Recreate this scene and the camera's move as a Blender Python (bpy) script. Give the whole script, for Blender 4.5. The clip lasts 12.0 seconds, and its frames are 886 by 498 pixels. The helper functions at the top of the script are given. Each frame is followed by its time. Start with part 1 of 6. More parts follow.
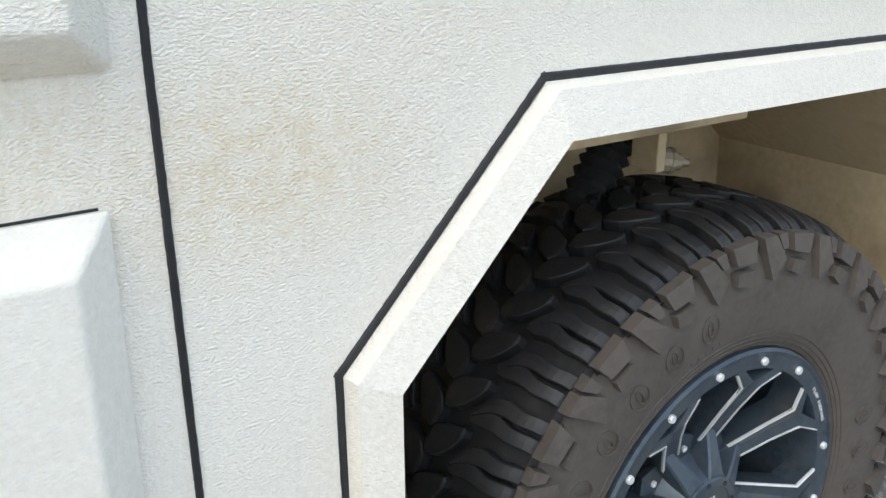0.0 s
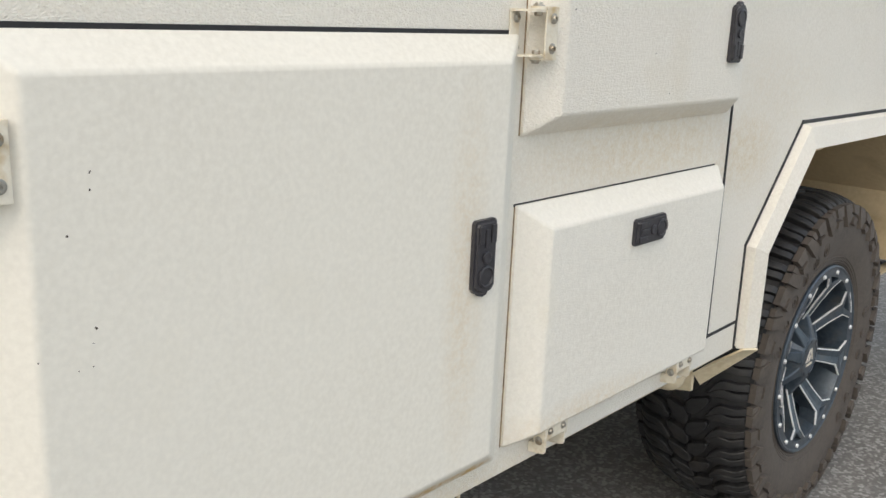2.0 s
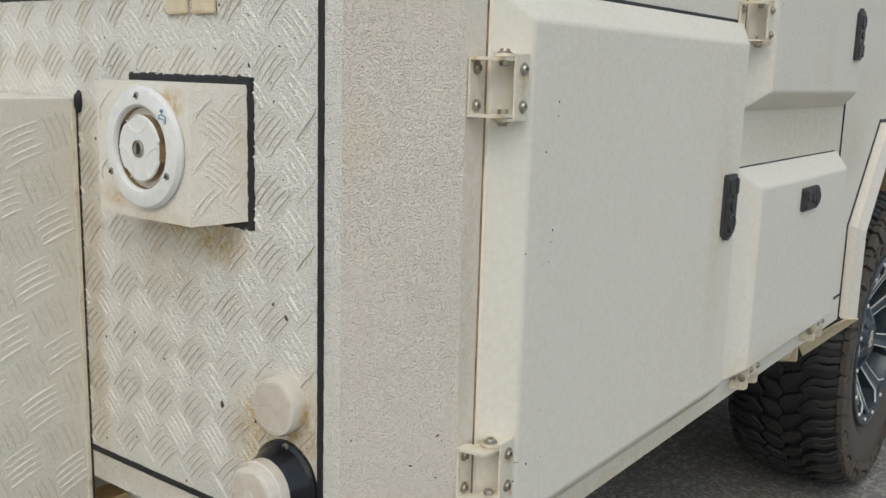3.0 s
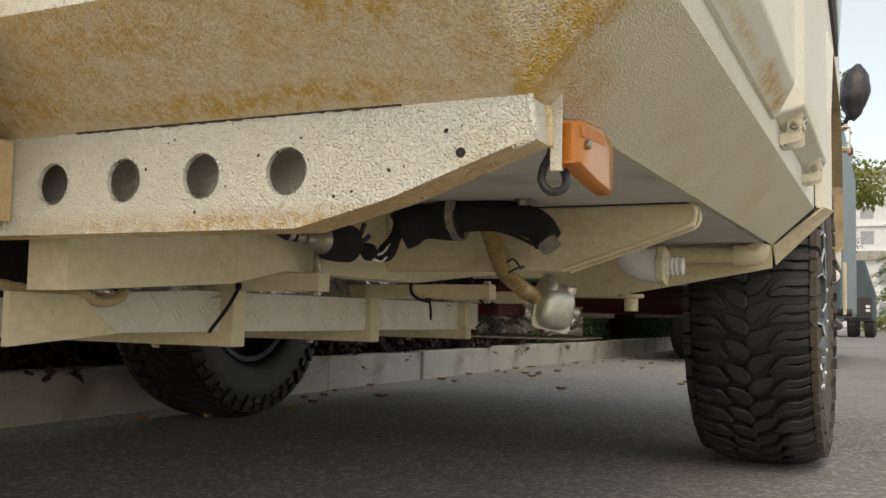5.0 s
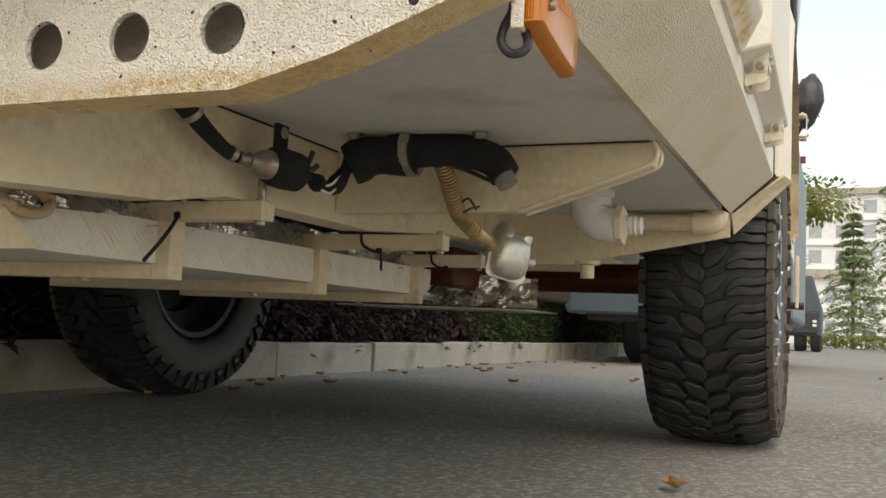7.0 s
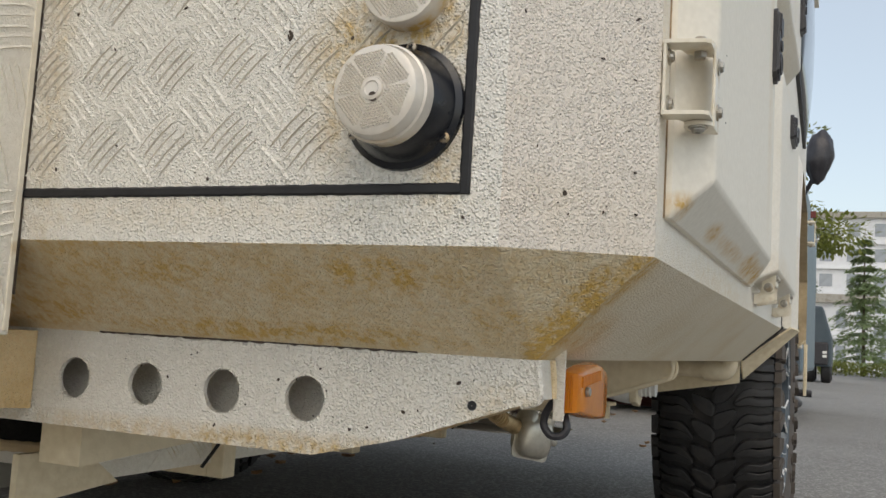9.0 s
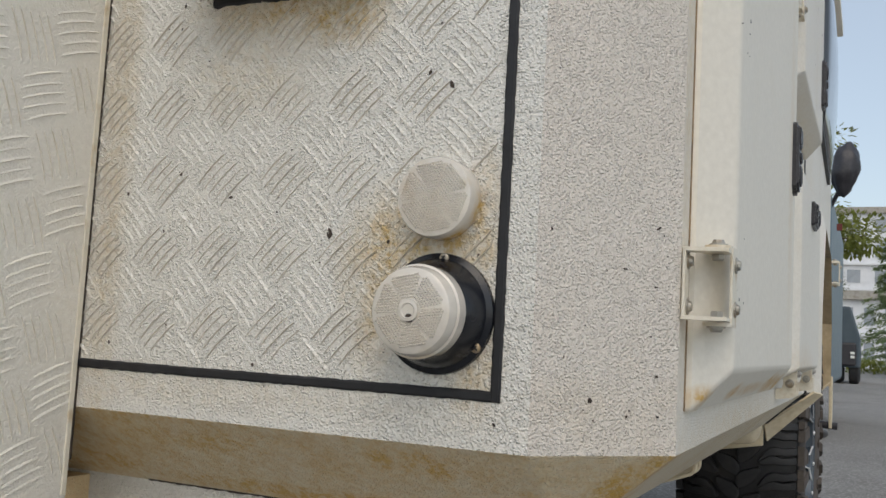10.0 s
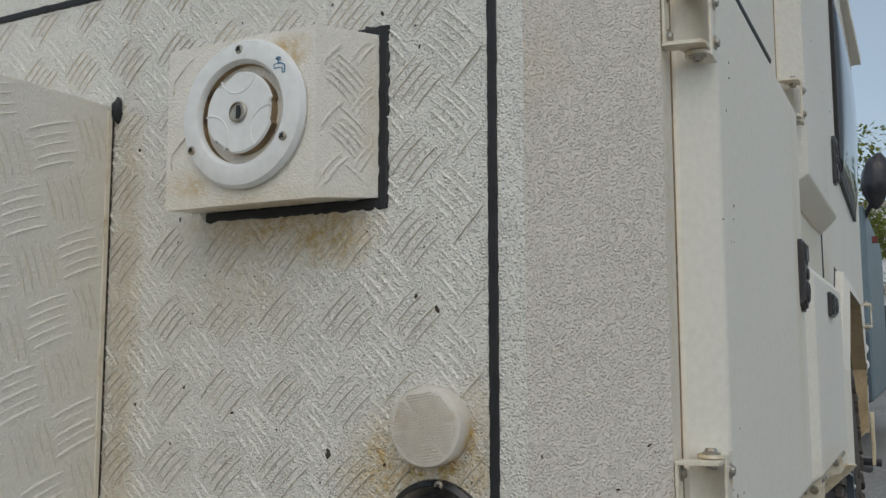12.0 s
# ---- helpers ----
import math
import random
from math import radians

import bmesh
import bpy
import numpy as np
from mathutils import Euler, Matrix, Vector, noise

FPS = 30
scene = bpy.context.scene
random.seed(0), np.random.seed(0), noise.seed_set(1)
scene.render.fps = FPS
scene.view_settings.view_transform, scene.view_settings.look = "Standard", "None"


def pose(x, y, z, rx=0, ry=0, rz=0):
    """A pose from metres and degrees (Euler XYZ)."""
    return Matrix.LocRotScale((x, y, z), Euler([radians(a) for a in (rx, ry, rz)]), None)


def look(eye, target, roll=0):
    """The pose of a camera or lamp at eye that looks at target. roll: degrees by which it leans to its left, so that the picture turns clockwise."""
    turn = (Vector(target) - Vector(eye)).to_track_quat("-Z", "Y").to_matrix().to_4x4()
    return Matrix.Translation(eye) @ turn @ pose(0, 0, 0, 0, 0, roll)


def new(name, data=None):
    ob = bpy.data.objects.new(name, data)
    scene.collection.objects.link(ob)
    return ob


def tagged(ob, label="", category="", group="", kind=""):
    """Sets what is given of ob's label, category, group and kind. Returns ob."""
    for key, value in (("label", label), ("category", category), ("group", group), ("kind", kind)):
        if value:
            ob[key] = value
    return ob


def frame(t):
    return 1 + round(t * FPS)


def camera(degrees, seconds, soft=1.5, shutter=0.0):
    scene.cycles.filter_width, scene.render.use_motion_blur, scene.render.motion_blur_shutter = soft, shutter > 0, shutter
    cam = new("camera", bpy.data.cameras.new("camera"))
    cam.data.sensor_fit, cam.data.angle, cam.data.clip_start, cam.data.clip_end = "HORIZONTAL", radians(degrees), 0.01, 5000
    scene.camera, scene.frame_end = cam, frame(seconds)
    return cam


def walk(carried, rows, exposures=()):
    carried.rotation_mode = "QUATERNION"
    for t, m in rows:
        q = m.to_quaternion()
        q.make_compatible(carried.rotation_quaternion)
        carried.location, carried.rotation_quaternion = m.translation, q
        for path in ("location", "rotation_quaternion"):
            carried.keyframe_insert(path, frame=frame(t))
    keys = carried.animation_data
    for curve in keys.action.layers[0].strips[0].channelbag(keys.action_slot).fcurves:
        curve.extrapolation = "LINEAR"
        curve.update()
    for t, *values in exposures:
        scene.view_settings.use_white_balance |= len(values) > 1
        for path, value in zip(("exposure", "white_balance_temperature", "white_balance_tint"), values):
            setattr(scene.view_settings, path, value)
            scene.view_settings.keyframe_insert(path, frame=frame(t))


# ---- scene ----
cam = camera(50.8, 12.0)
PATH = [
    (0, (1.324, -0.672, 1.288), (2.413, 0.861, 0.608), 0.2),
    (0.3, (1.114, -0.786, 1.318), (2.231, 0.733, 0.65), 0.7),
    (0.5, (0.979, -0.845, 1.34), (2.127, 0.658, 0.69), 1.0),
    (1, (0.593, -0.914, 1.398), (1.955, 0.427, 0.807), 2.8),
    (1.5, (0.153, -0.938, 1.393), (1.575, 0.365, 0.865), 2.2),
    (2, (-0.19, -0.798, 1.356), (1.261, 0.483, 0.854), 2.5),
    (2.5, (-0.501, -0.63, 1.351), (1.06, 0.542, 0.915), 1.5),
    (3, (-0.706, -0.563, 1.233), (0.867, 0.616, 0.86), 1.6),
    (3.2, (-0.744, -0.495, 1.144), (0.836, 0.673, 0.775), 1.8),
    (3.5, (-0.756, -0.347, 1.007), (0.9, 0.721, 0.664), 1.7),
    (3.7, (-0.741, -0.255, 0.899), (0.979, 0.718, 0.589), 0.3),
    (5.3, (-0.527, -0.147, 0.349), (1.277, 0.696, 0.535), 1.6),
    (5.5, (-0.515, -0.146, 0.331), (1.299, 0.675, 0.519), 1.9),
    (6, (-0.505, -0.138, 0.316), (1.326, 0.645, 0.506), 2.8),
    (6.5, (-0.489, -0.13, 0.298), (1.347, 0.644, 0.471), 2.7),
    (6.7, (-0.483, -0.126, 0.29), (1.354, 0.647, 0.452), 2.6),
    (8.3, (-0.585, -0.132, 0.421), (1.251, 0.637, 0.615), 2.4),
    (8.5, (-0.61, -0.138, 0.462), (1.222, 0.639, 0.66), 2.9),
    (9, (-0.646, -0.136, 0.58), (1.18, 0.656, 0.777), 3.4),
    (9.5, (-0.678, -0.145, 0.678), (1.142, 0.663, 0.87), 3.7),
    (10, (-0.709, -0.146, 0.742), (1.097, 0.692, 0.929), 3.2),
    (10.5, (-0.724, -0.158, 0.793), (1.076, 0.693, 0.982), 2.6),
    (11, (-0.731, -0.169, 0.831), (1.054, 0.706, 1.047), 2.2),
    (11.5, (-0.736, -0.18, 0.866), (1.038, 0.717, 1.086), 0.9),
    (12, (-0.723, -0.192, 0.918), (1.047, 0.712, 1.142), -0.1),
]
walk(cam, [(t, look(eye, target, roll)) for t, eye, target, roll in PATH],
     [(0.0, 1.04, 6400, 5), (0.5, 0.99, 6950, 6), (1.5, 0.86, 7050, 7), (2.0, 0.71, 7050, 7), (2.5, 0.53, 6900, 6), (3.0, 0.20, 6880, 5), (3.5, 0.46, 6980, 5), (5.5, 0.76, 8300, 8), (6.0, 0.92, 8300, 7), (6.5, 0.97, 8200, 7), (8.5, 0.52, 7450, 7), (9.5, 0.22, 6850, 7), (10.5, 0.14, 6700, 7), (11.0, 0.12, 6650, 6), (11.5, -0.18, 6600, 5), (12.0, -0.25, 6540, 4)])

# ---- light ----
world = bpy.data.worlds.new("sky")
scene.world = world
world.use_nodes = True
wn = world.node_tree.nodes
sky = wn.new("ShaderNodeTexSky")
sky.sky_type, sky.sun_disc = "NISHITA", False
SUN_EL, SUN_AZ = 50.0, 204.0          # height, and the bearing it shines from (degrees from +x, anticlockwise)
sky.sun_elevation, sky.sun_rotation = radians(SUN_EL), radians(90 - SUN_AZ)
sky.air_density, sky.dust_density, sky.ozone_density = 1.0, 2.5, 1.0
wn["Background"].inputs["Strength"].default_value = 0.15
haze = wn.new("ShaderNodeMix")                 # thin white haze over the clear sky
haze.data_type = "RGBA"
haze.inputs["Factor"].default_value = 0.33
haze.inputs["B"].default_value = (5.4, 5.7, 6.1, 1)
world.node_tree.links.new(sky.outputs[0], haze.inputs["A"])
world.node_tree.links.new(haze.outputs["Result"], wn["Background"].inputs["Color"])
sun = new("sun", bpy.data.lights.new("sun", "SUN"))
sun.data.energy, sun.data.angle, sun.data.color = 0.15, radians(40), (1.0, 0.985, 0.965)
_sd = Vector((math.cos(radians(SUN_EL)) * math.cos(radians(SUN_AZ)), math.cos(radians(SUN_EL)) * math.sin(radians(SUN_AZ)), math.sin(radians(SUN_EL))))
sun.matrix_world = look(_sd * 30, (0, 0, 0))


# ---- materials ----
def material(name, a, b, rough=0.5, scale=6.0, fine=300.0, bump=0.0, depth=0.001, metal=0.0, stain=None, stain_at=(0.5, 0.7), stain_scale=4.0, spec=0.5, bump2=0.0, fine2=60.0, stretch=None, drops=0.0, coat=0.0, spots=(), spot_colour=(0.56, 0.37, 0.13), pits=0.0):
    """A paint, metal, rubber or stone: colours a and b mixed by broad noise, fine relief, and stains or dark chips if wanted."""
    m = bpy.data.materials.new(name)
    m.use_nodes = True
    n, l = m.node_tree.nodes, m.node_tree.links
    p = n["Principled BSDF"]
    p.inputs["Metallic"].default_value = metal
    p.inputs["Specular IOR Level"].default_value = spec
    p.inputs["Coat Weight"].default_value, p.inputs["Coat Roughness"].default_value = coat, 0.12
    tc = n.new("ShaderNodeTexCoord")

    def tex(s, detail=4.0):
        t = n.new("ShaderNodeTexNoise")
        t.inputs["Scale"].default_value, t.inputs["Detail"].default_value = s, detail
        l.new(tc.outputs["Object"], t.inputs["Vector"])
        return t.outputs["Fac"]

    def ramp(src, lo, hi):
        r = n.new("ShaderNodeMapRange")
        r.inputs["From Min"].default_value, r.inputs["From Max"].default_value = lo, hi
        l.new(src, r.inputs["Value"])
        return r.outputs["Result"]

    def mix(fac, c1, c2):
        x = n.new("ShaderNodeMix")
        x.data_type = "RGBA"
        l.new(fac, x.inputs["Factor"])
        for sock, c in ((x.inputs["A"], c1), (x.inputs["B"], c2)):
            if isinstance(c, tuple):
                sock.default_value = (*c, 1)
            else:
                l.new(c, sock)
        return x.outputs["Result"]

    def maths(op, x, y):
        q = n.new("ShaderNodeMath")
        q.operation = op
        for sock, val in zip(q.inputs, (x, y)):
            if isinstance(val, (int, float)):
                sock.default_value = val
            else:
                l.new(val, sock)
        return q.outputs[0]

    col = mix(ramp(tex(scale), 0.35, 0.68), a, b)
    small = tex(fine * 0.35, 2.0)
    col = mix(ramp(small, 0.3, 0.75), col, tuple(min(1, v * 1.06) for v in b))
    if stain:
        col = mix(ramp(tex(stain_scale, 6.0), *stain_at), col, stain)
    if spots:
        total = None
        for centre, radii, amount in spots:
            mp = n.new("ShaderNodeMapping")
            mp.inputs["Scale"].default_value = [1 / r for r in radii]
            mp.inputs["Location"].default_value = [-c / r for c, r in zip(centre, radii)]
            l.new(tc.outputs["Object"], mp.inputs["Vector"])
            ln = n.new("ShaderNodeVectorMath")
            ln.operation = "LENGTH"
            l.new(mp.outputs[0], ln.inputs[0])
            one = maths("MULTIPLY", ramp(ln.outputs["Value"], 1.0, 0.25), amount * 1.35)
            total = one if total is None else maths("MAXIMUM", total, one)
        speck = maths("ADD", maths("MULTIPLY", ramp(tex(55.0, 6.0), 0.36, 0.60), 0.6), 0.4)
        speck = maths("MULTIPLY", speck, maths("ADD", maths("MULTIPLY", ramp(tex(170.0, 3.0), 0.38, 0.58), 0.55), 0.45))
        col = mix(maths("MULTIPLY", total, speck), col, spot_colour)
    if pits:          # fine darker, browner specks over the sprayed paint
        col = mix(maths("MULTIPLY", ramp(tex(fine * 0.8, 3.0), 0.50, 0.34), pits), col, tuple(v * w for v, w in zip(a, (0.62, 0.55, 0.44))))
    l.new(col, p.inputs["Base Color"])
    rr = n.new("ShaderNodeMapRange")
    rr.inputs["To Min"].default_value, rr.inputs["To Max"].default_value = max(0.02, rough - 0.08), min(1, rough + 0.1)
    l.new(tex(scale * 3), rr.inputs["Value"])
    l.new(rr.outputs["Result"], p.inputs["Roughness"])
    prev = None
    fine_from = tc.outputs["Object"]
    if stretch:
        mp = n.new("ShaderNodeMapping")
        mp.inputs["Scale"].default_value = stretch
        l.new(fine_from, mp.inputs["Vector"])
        fine_from = mp.outputs[0]
    for strength, s in ((bump, fine), (bump2, fine2)):
        if strength:
            b_ = n.new("ShaderNodeBump")
            b_.inputs["Strength"].default_value, b_.inputs["Distance"].default_value = strength, depth
            grain = n.new("ShaderNodeTexNoise")
            grain.inputs["Scale"].default_value, grain.inputs["Detail"].default_value = s, 2.5
            l.new(fine_from, grain.inputs["Vector"])
            height = grain.outputs["Fac"]
            if drops and s == fine:
                vo = n.new("ShaderNodeTexVoronoi")
                vo.inputs["Scale"].default_value = drops
                l.new(tc.outputs["Object"], vo.inputs["Vector"])
                height = maths("ADD", maths("MULTIPLY", height, 0.55), maths("MULTIPLY", ramp(vo.outputs["Distance"], 0.55, 0.05), 0.6))
            l.new(height, b_.inputs["Height"])
            if prev:
                l.new(prev, b_.inputs["Normal"])
            prev = b_.outputs["Normal"]
    if prev:
        l.new(prev, p.inputs["Normal"])
    return m


DIRT_SIDE = [((1.62, 0, 1.10), (0.20, 0.2, 0.12), 0.32), ((1.25, 0, 1.14), (0.5, 0.2, 0.09), 0.3), ((0.5, 0, 0.66), (0.6, 0.2, 0.04), 0.35), ((1.75, 0, 1.22), (0.3, 0.2, 0.12), 0.12), ((0.09, 0, 1.0), (0.03, 0.1, 0.4), 0.3), ((0.19, 0.06, 0.61), (0.13, 0.09, 0.05), 1.0), ((0.13, 0.03, 0.63), (0.06, 0.06, 0.04), 1.0)]
DIRT_DOOR = [((0.67, -0.012, 0.704), (0.12, 0.03, 0.018), 1.0), ((0.77, -0.012, 0.702), (0.06, 0.03, 0.020), 1.2), ((0.63, -0.012, 0.708), (0.04, 0.03, 0.022), 1.0), ((0.45, -0.012, 0.702), (0.16, 0.03, 0.010), 0.6), ((0.30, -0.012, 0.703), (0.05, 0.03, 0.012), 0.7),
             ((0.125, -0.018, 0.70), (0.025, 0.04, 0.016), 0.8), ((0.72, -0.03, 1.0), (0.05, 0.1, 0.3), 0.2), ((1.05, -0.03, 0.72), (0.3, 0.06, 0.05), 0.25)]
DIRT_END = [((0, 0.36, 1.045), (0.1, 0.13, 0.04), 0.7), ((0, 0.40, 0.99), (0.1, 0.10, 0.07), 0.25), ((0, 0.185, 0.825), (0.1, 0.04, 0.022), 0.9), ((0, 0.152, 0.845), (0.1, 0.012, 0.03), 0.8), ((0, 0.232, 0.815), (0.1, 0.045, 0.06), 0.85), ((0, 0.20, 0.81), (0.1, 0.06, 0.03), 0.7), ((0, 0.247, 0.755), (0.1, 0.03, 0.06), 0.5), ((0, 0.147, 0.83), (0.1, 0.022, 0.09), 0.55), ((0, 0.225, 0.80), (0.1, 0.07, 0.085), 0.7), ((0, 0.185, 0.815), (0.1, 0.055, 0.030), 1.0), ((0, 0.15, 0.72), (0.1, 0.03, 0.06), 0.5), ((0, 0.30, 1.03), (0.1, 0.07, 0.04), 0.8), ((0, 0.555, 0.90), (0.02, 0.03, 0.5), 0.35),
            ((0, 0.565, 0.95), (0.02, 0.016, 0.35), 0.22), ((-0.055, 0.305, 1.192), (0.03, 0.03, 0.02), 0.8), ((-0.055, 0.42, 1.075), (0.03, 0.04, 0.02), 0.6), ((-0.01, 0.245, 1.14), (0.02, 0.012, 0.08), 0.25), ((0, 0.5, 0.68), (0.02, 0.5, 0.025), 0.18),
            ((0.107, 0.30, 0.475), (0.06, 0.5, 0.018), 0.7), ((0.107, 0.13, 0.525), (0.03, 0.05, 0.03), 0.35)]
DIRT_SKIRT = [((0.10, 0.05, 0.60), (0.05, 0.06, 0.05), 0.8), ((0.10, 0.02, 0.63), (0.05, 0.03, 0.04), 0.8), ((0.05, 0.2, 0.60), (0.1, 0.12, 0.03), 0.55), ((0.05, 0.55, 0.61), (0.1, 0.25, 0.03), 0.45), ((0.12, 0.3, 0.49), (0.1, 0.6, 0.06), 0.55), ((0.06, 0.33, 0.60), (0.1, 0.4, 0.06), 0.45)]
CREAM = material("cream_textured_paint", (0.80, 0.75, 0.655), (0.85, 0.81, 0.725), 0.48, 3.0, 440.0, 1.0, 0.0023, spec=0.12, stain=(0.74, 0.64, 0.46), stain_at=(0.64, 0.88), stain_scale=2.2, stretch=(0.65, 0.65, 1.1), pits=0.10, spots=DIRT_SIDE, spot_colour=(0.64, 0.47, 0.22))
SMOOTHPAINT = material("smooth_cream_door_paint", (0.79, 0.745, 0.65), (0.82, 0.78, 0.69), 0.66, 2.5, 420.0, 0.12, 0.0007, spec=0.1, stain=(0.76, 0.70, 0.57), stain_at=(0.64, 0.9), stain_scale=2.5, spots=DIRT_DOOR, spot_colour=(0.62, 0.40, 0.14))
DOORPAINT = material("cream_door_paint", (0.78, 0.74, 0.655), (0.82, 0.785, 0.705), 0.60, 2.5, 380.0, 0.7, 0.0012, spec=0.12, stain=(0.75, 0.68, 0.53), stain_at=(0.66, 0.9), stain_scale=3.0, stretch=(0.7, 0.7, 1.1), pits=0.07, spots=DIRT_DOOR, spot_colour=(0.62, 0.40, 0.14))
ENDPAINT = material("cream_spattered_paint", (0.80, 0.765, 0.685), (0.85, 0.825, 0.755), 0.30, 3.0, 480.0, 1.0, 0.0026, drops=400.0, coat=0.3, stain=(0.75, 0.66, 0.48), stain_at=(0.62, 0.86), stain_scale=3.0, pits=0.09, spots=DIRT_END, spot_colour=(0.60, 0.42, 0.17), bump2=0.4, fine2=150.0)
BOXPAINT = material("cream_box_paint", (0.81, 0.755, 0.65), (0.85, 0.805, 0.715), 0.36, 3.0, 440.0, 0.9, 0.0019, stain=(0.75, 0.66, 0.48), stain_at=(0.62, 0.86), stain_scale=5.0, spots=DIRT_END, spot_colour=(0.60, 0.42, 0.17), bump2=0.3, fine2=90.0)
# chamfered corners: darker and beiger than the end paint
CORNERPAINT = material("beige_corner_paint", (0.71, 0.645, 0.565), (0.76, 0.70, 0.62), 0.42, 4.0, 560.0, 1.0, 0.0022, drops=430.0, stain=(0.68, 0.57, 0.42), stain_at=(0.55, 0.8), stain_scale=5.0, pits=0.12, bump2=0.2, fine2=200.0)
RUSTY = material("rust_streaked_cream_paint", (0.85, 0.61, 0.31), (0.86, 0.69, 0.43), 0.28, 5.0, 480.0, 0.9, 0.0018, drops=400.0, stain=(0.60, 0.42, 0.18), stain_at=(0.52, 0.80), stain_scale=7.0, spots=DIRT_SKIRT, spot_colour=(0.56, 0.32, 0.07), bump2=0.35, fine2=180.0)
# rust run along the fold at the corner, then broad and smaller tan patches
SKIRT_RUN = [((0.107 - 0.025 * k, 0.10 - 0.10 * k, 0.569 + 0.086 * k), (0.05, w, w), 1.25) for k, w in ((0.05, 0.024), (0.2, 0.034), (0.37, 0.042), (0.54, 0.044), (0.70, 0.036), (0.84, 0.024), (0.94, 0.014))]
SKIRT = material("dusty_rust_streaked_skirt_paint", (0.87, 0.755, 0.55), (0.89, 0.80, 0.62), 0.34, 3.0, 460.0, 1.0, 0.0026, drops=400.0, stain=(0.80, 0.645, 0.40), stain_at=(0.50, 0.80), stain_scale=6.0, bump2=0.3, fine2=170.0, spot_colour=(0.70, 0.44, 0.11), pits=0.18,
                 spots=SKIRT_RUN + [((0.0, 0.75, 0.60), (0.22, 1.3, 0.36), 0.62), ((0.112, 0.04, 0.595), (0.05, 0.09, 0.06), 0.55), ((0.16, 0.075, 0.59), (0.09, 0.05, 0.035), 0.75), ((0.03, 0.21, 0.632), (0.10, 0.13, 0.030), 0.85), ((0.03, 0.42, 0.628), (0.10, 0.14, 0.024), 0.7),
                                    ((0.09, 0.36, 0.580), (0.05, 0.34, 0.020), 0.95), ((0.09, 0.62, 0.60), (0.05, 0.2, 0.05), 0.9), ((0.06, 0.12, 0.60), (0.05, 0.07, 0.05), 0.7)])
FLOORPAINT = material("grey_white_floor_paint", (0.58, 0.57, 0.53), (0.65, 0.635, 0.585), 0.55, 4.0, 200.0, 0.3, 0.001, stain=(0.42, 0.38, 0.30), stain_at=(0.58, 0.8), stain_scale=6.0)
UNDER = material("dusty_chassis_paint", (0.66, 0.54, 0.35), (0.76, 0.66, 0.48), 0.6, 5.0, 220.0, 0.5, 0.0015, stain=(0.45, 0.31, 0.14), stain_at=(0.62, 0.8), stain_scale=9.0)
LINER = material("dusty_wheel_well_sheet", (0.50, 0.375, 0.215), (0.60, 0.475, 0.30), 0.65, 6.0, 200.0, 0.3, 0.001, stain=(0.30, 0.22, 0.13), stain_at=(0.5, 0.75), stain_scale=5.0)
SEAL = material("black_sealant", (0.007, 0.007, 0.008), (0.018, 0.018, 0.02), 0.55, 30.0, 150.0, 0.5, 0.001)
RUBBER = material("dusty_tyre_rubber", (0.012, 0.0122, 0.0135), (0.026, 0.0255, 0.0265), 0.50, 9.0, 260.0, 0.3, 0.0008, stain=(0.058, 0.051, 0.045), stain_at=(0.52, 0.82), stain_scale=14.0, spec=0.5)
SIDEWALL = material("brown_dusty_sidewall", (0.072, 0.060, 0.051), (0.100, 0.083, 0.070), 0.76, 7.0, 260.0, 0.25, 0.0008, stain=(0.115, 0.097, 0.081), stain_at=(0.52, 0.80), stain_scale=22.0)
# grime, and the shade in the creases beside the tread bars put in as colour
GRIMESHADE = material("grime_and_shade_along_the_bars", (0.60, 0.535, 0.435), (0.71, 0.65, 0.55), 0.7, 60.0, 300.0)
AGED = material("yellowed_hinge_paint", (0.72, 0.65, 0.51), (0.79, 0.73, 0.61), 0.36, 12.0, 300.0, 0.3, 0.001, stain=(0.52, 0.36, 0.16), stain_at=(0.54, 0.78), stain_scale=38.0)
CHIP = material("bare_dark_chip", (0.035, 0.026, 0.02), (0.075, 0.055, 0.04), 0.8, 60.0, 300.0)
RECESS = material("brown_stained_plastic", (0.20, 0.13, 0.06), (0.34, 0.24, 0.13), 0.6, 30.0, 200.0, stain=(0.09, 0.055, 0.03), stain_at=(0.45, 0.7), stain_scale=45.0)
BLUEMARK = material("blue_moulded_mark", (0.03, 0.16, 0.28), (0.05, 0.20, 0.33), 0.4)
ACRYLIC = material("dark_tinted_acrylic", (0.012, 0.014, 0.018), (0.02, 0.022, 0.026), 0.04, 4.0, 100.0, spec=1.0)
ALLOY = material("dark_blue_grey_alloy", (0.040, 0.055, 0.072), (0.075, 0.096, 0.118), 0.34, 14.0, 260.0, 0.1, 0.0005, metal=0.35, stain=(0.11, 0.11, 0.105), stain_at=(0.55, 0.85), stain_scale=22.0)
MILLED = material("milled_aluminium", (0.74, 0.74, 0.74), (0.82, 0.82, 0.81), 0.3, 20.0, 200.0, metal=0.3)
GLOSSBLACK = material("glossy_black_rubber", (0.005, 0.006, 0.009), (0.010, 0.012, 0.017), 0.24, 20.0, 300.0, stain=(0.035, 0.033, 0.03), stain_at=(0.62, 0.85), stain_scale=50.0)
STEEL = material("zinc_plated_steel", (0.34, 0.32, 0.285), (0.46, 0.44, 0.395), 0.35, 40.0, 300.0, metal=0.8, stain=(0.33, 0.23, 0.12), stain_at=(0.45, 0.72), stain_scale=60.0)
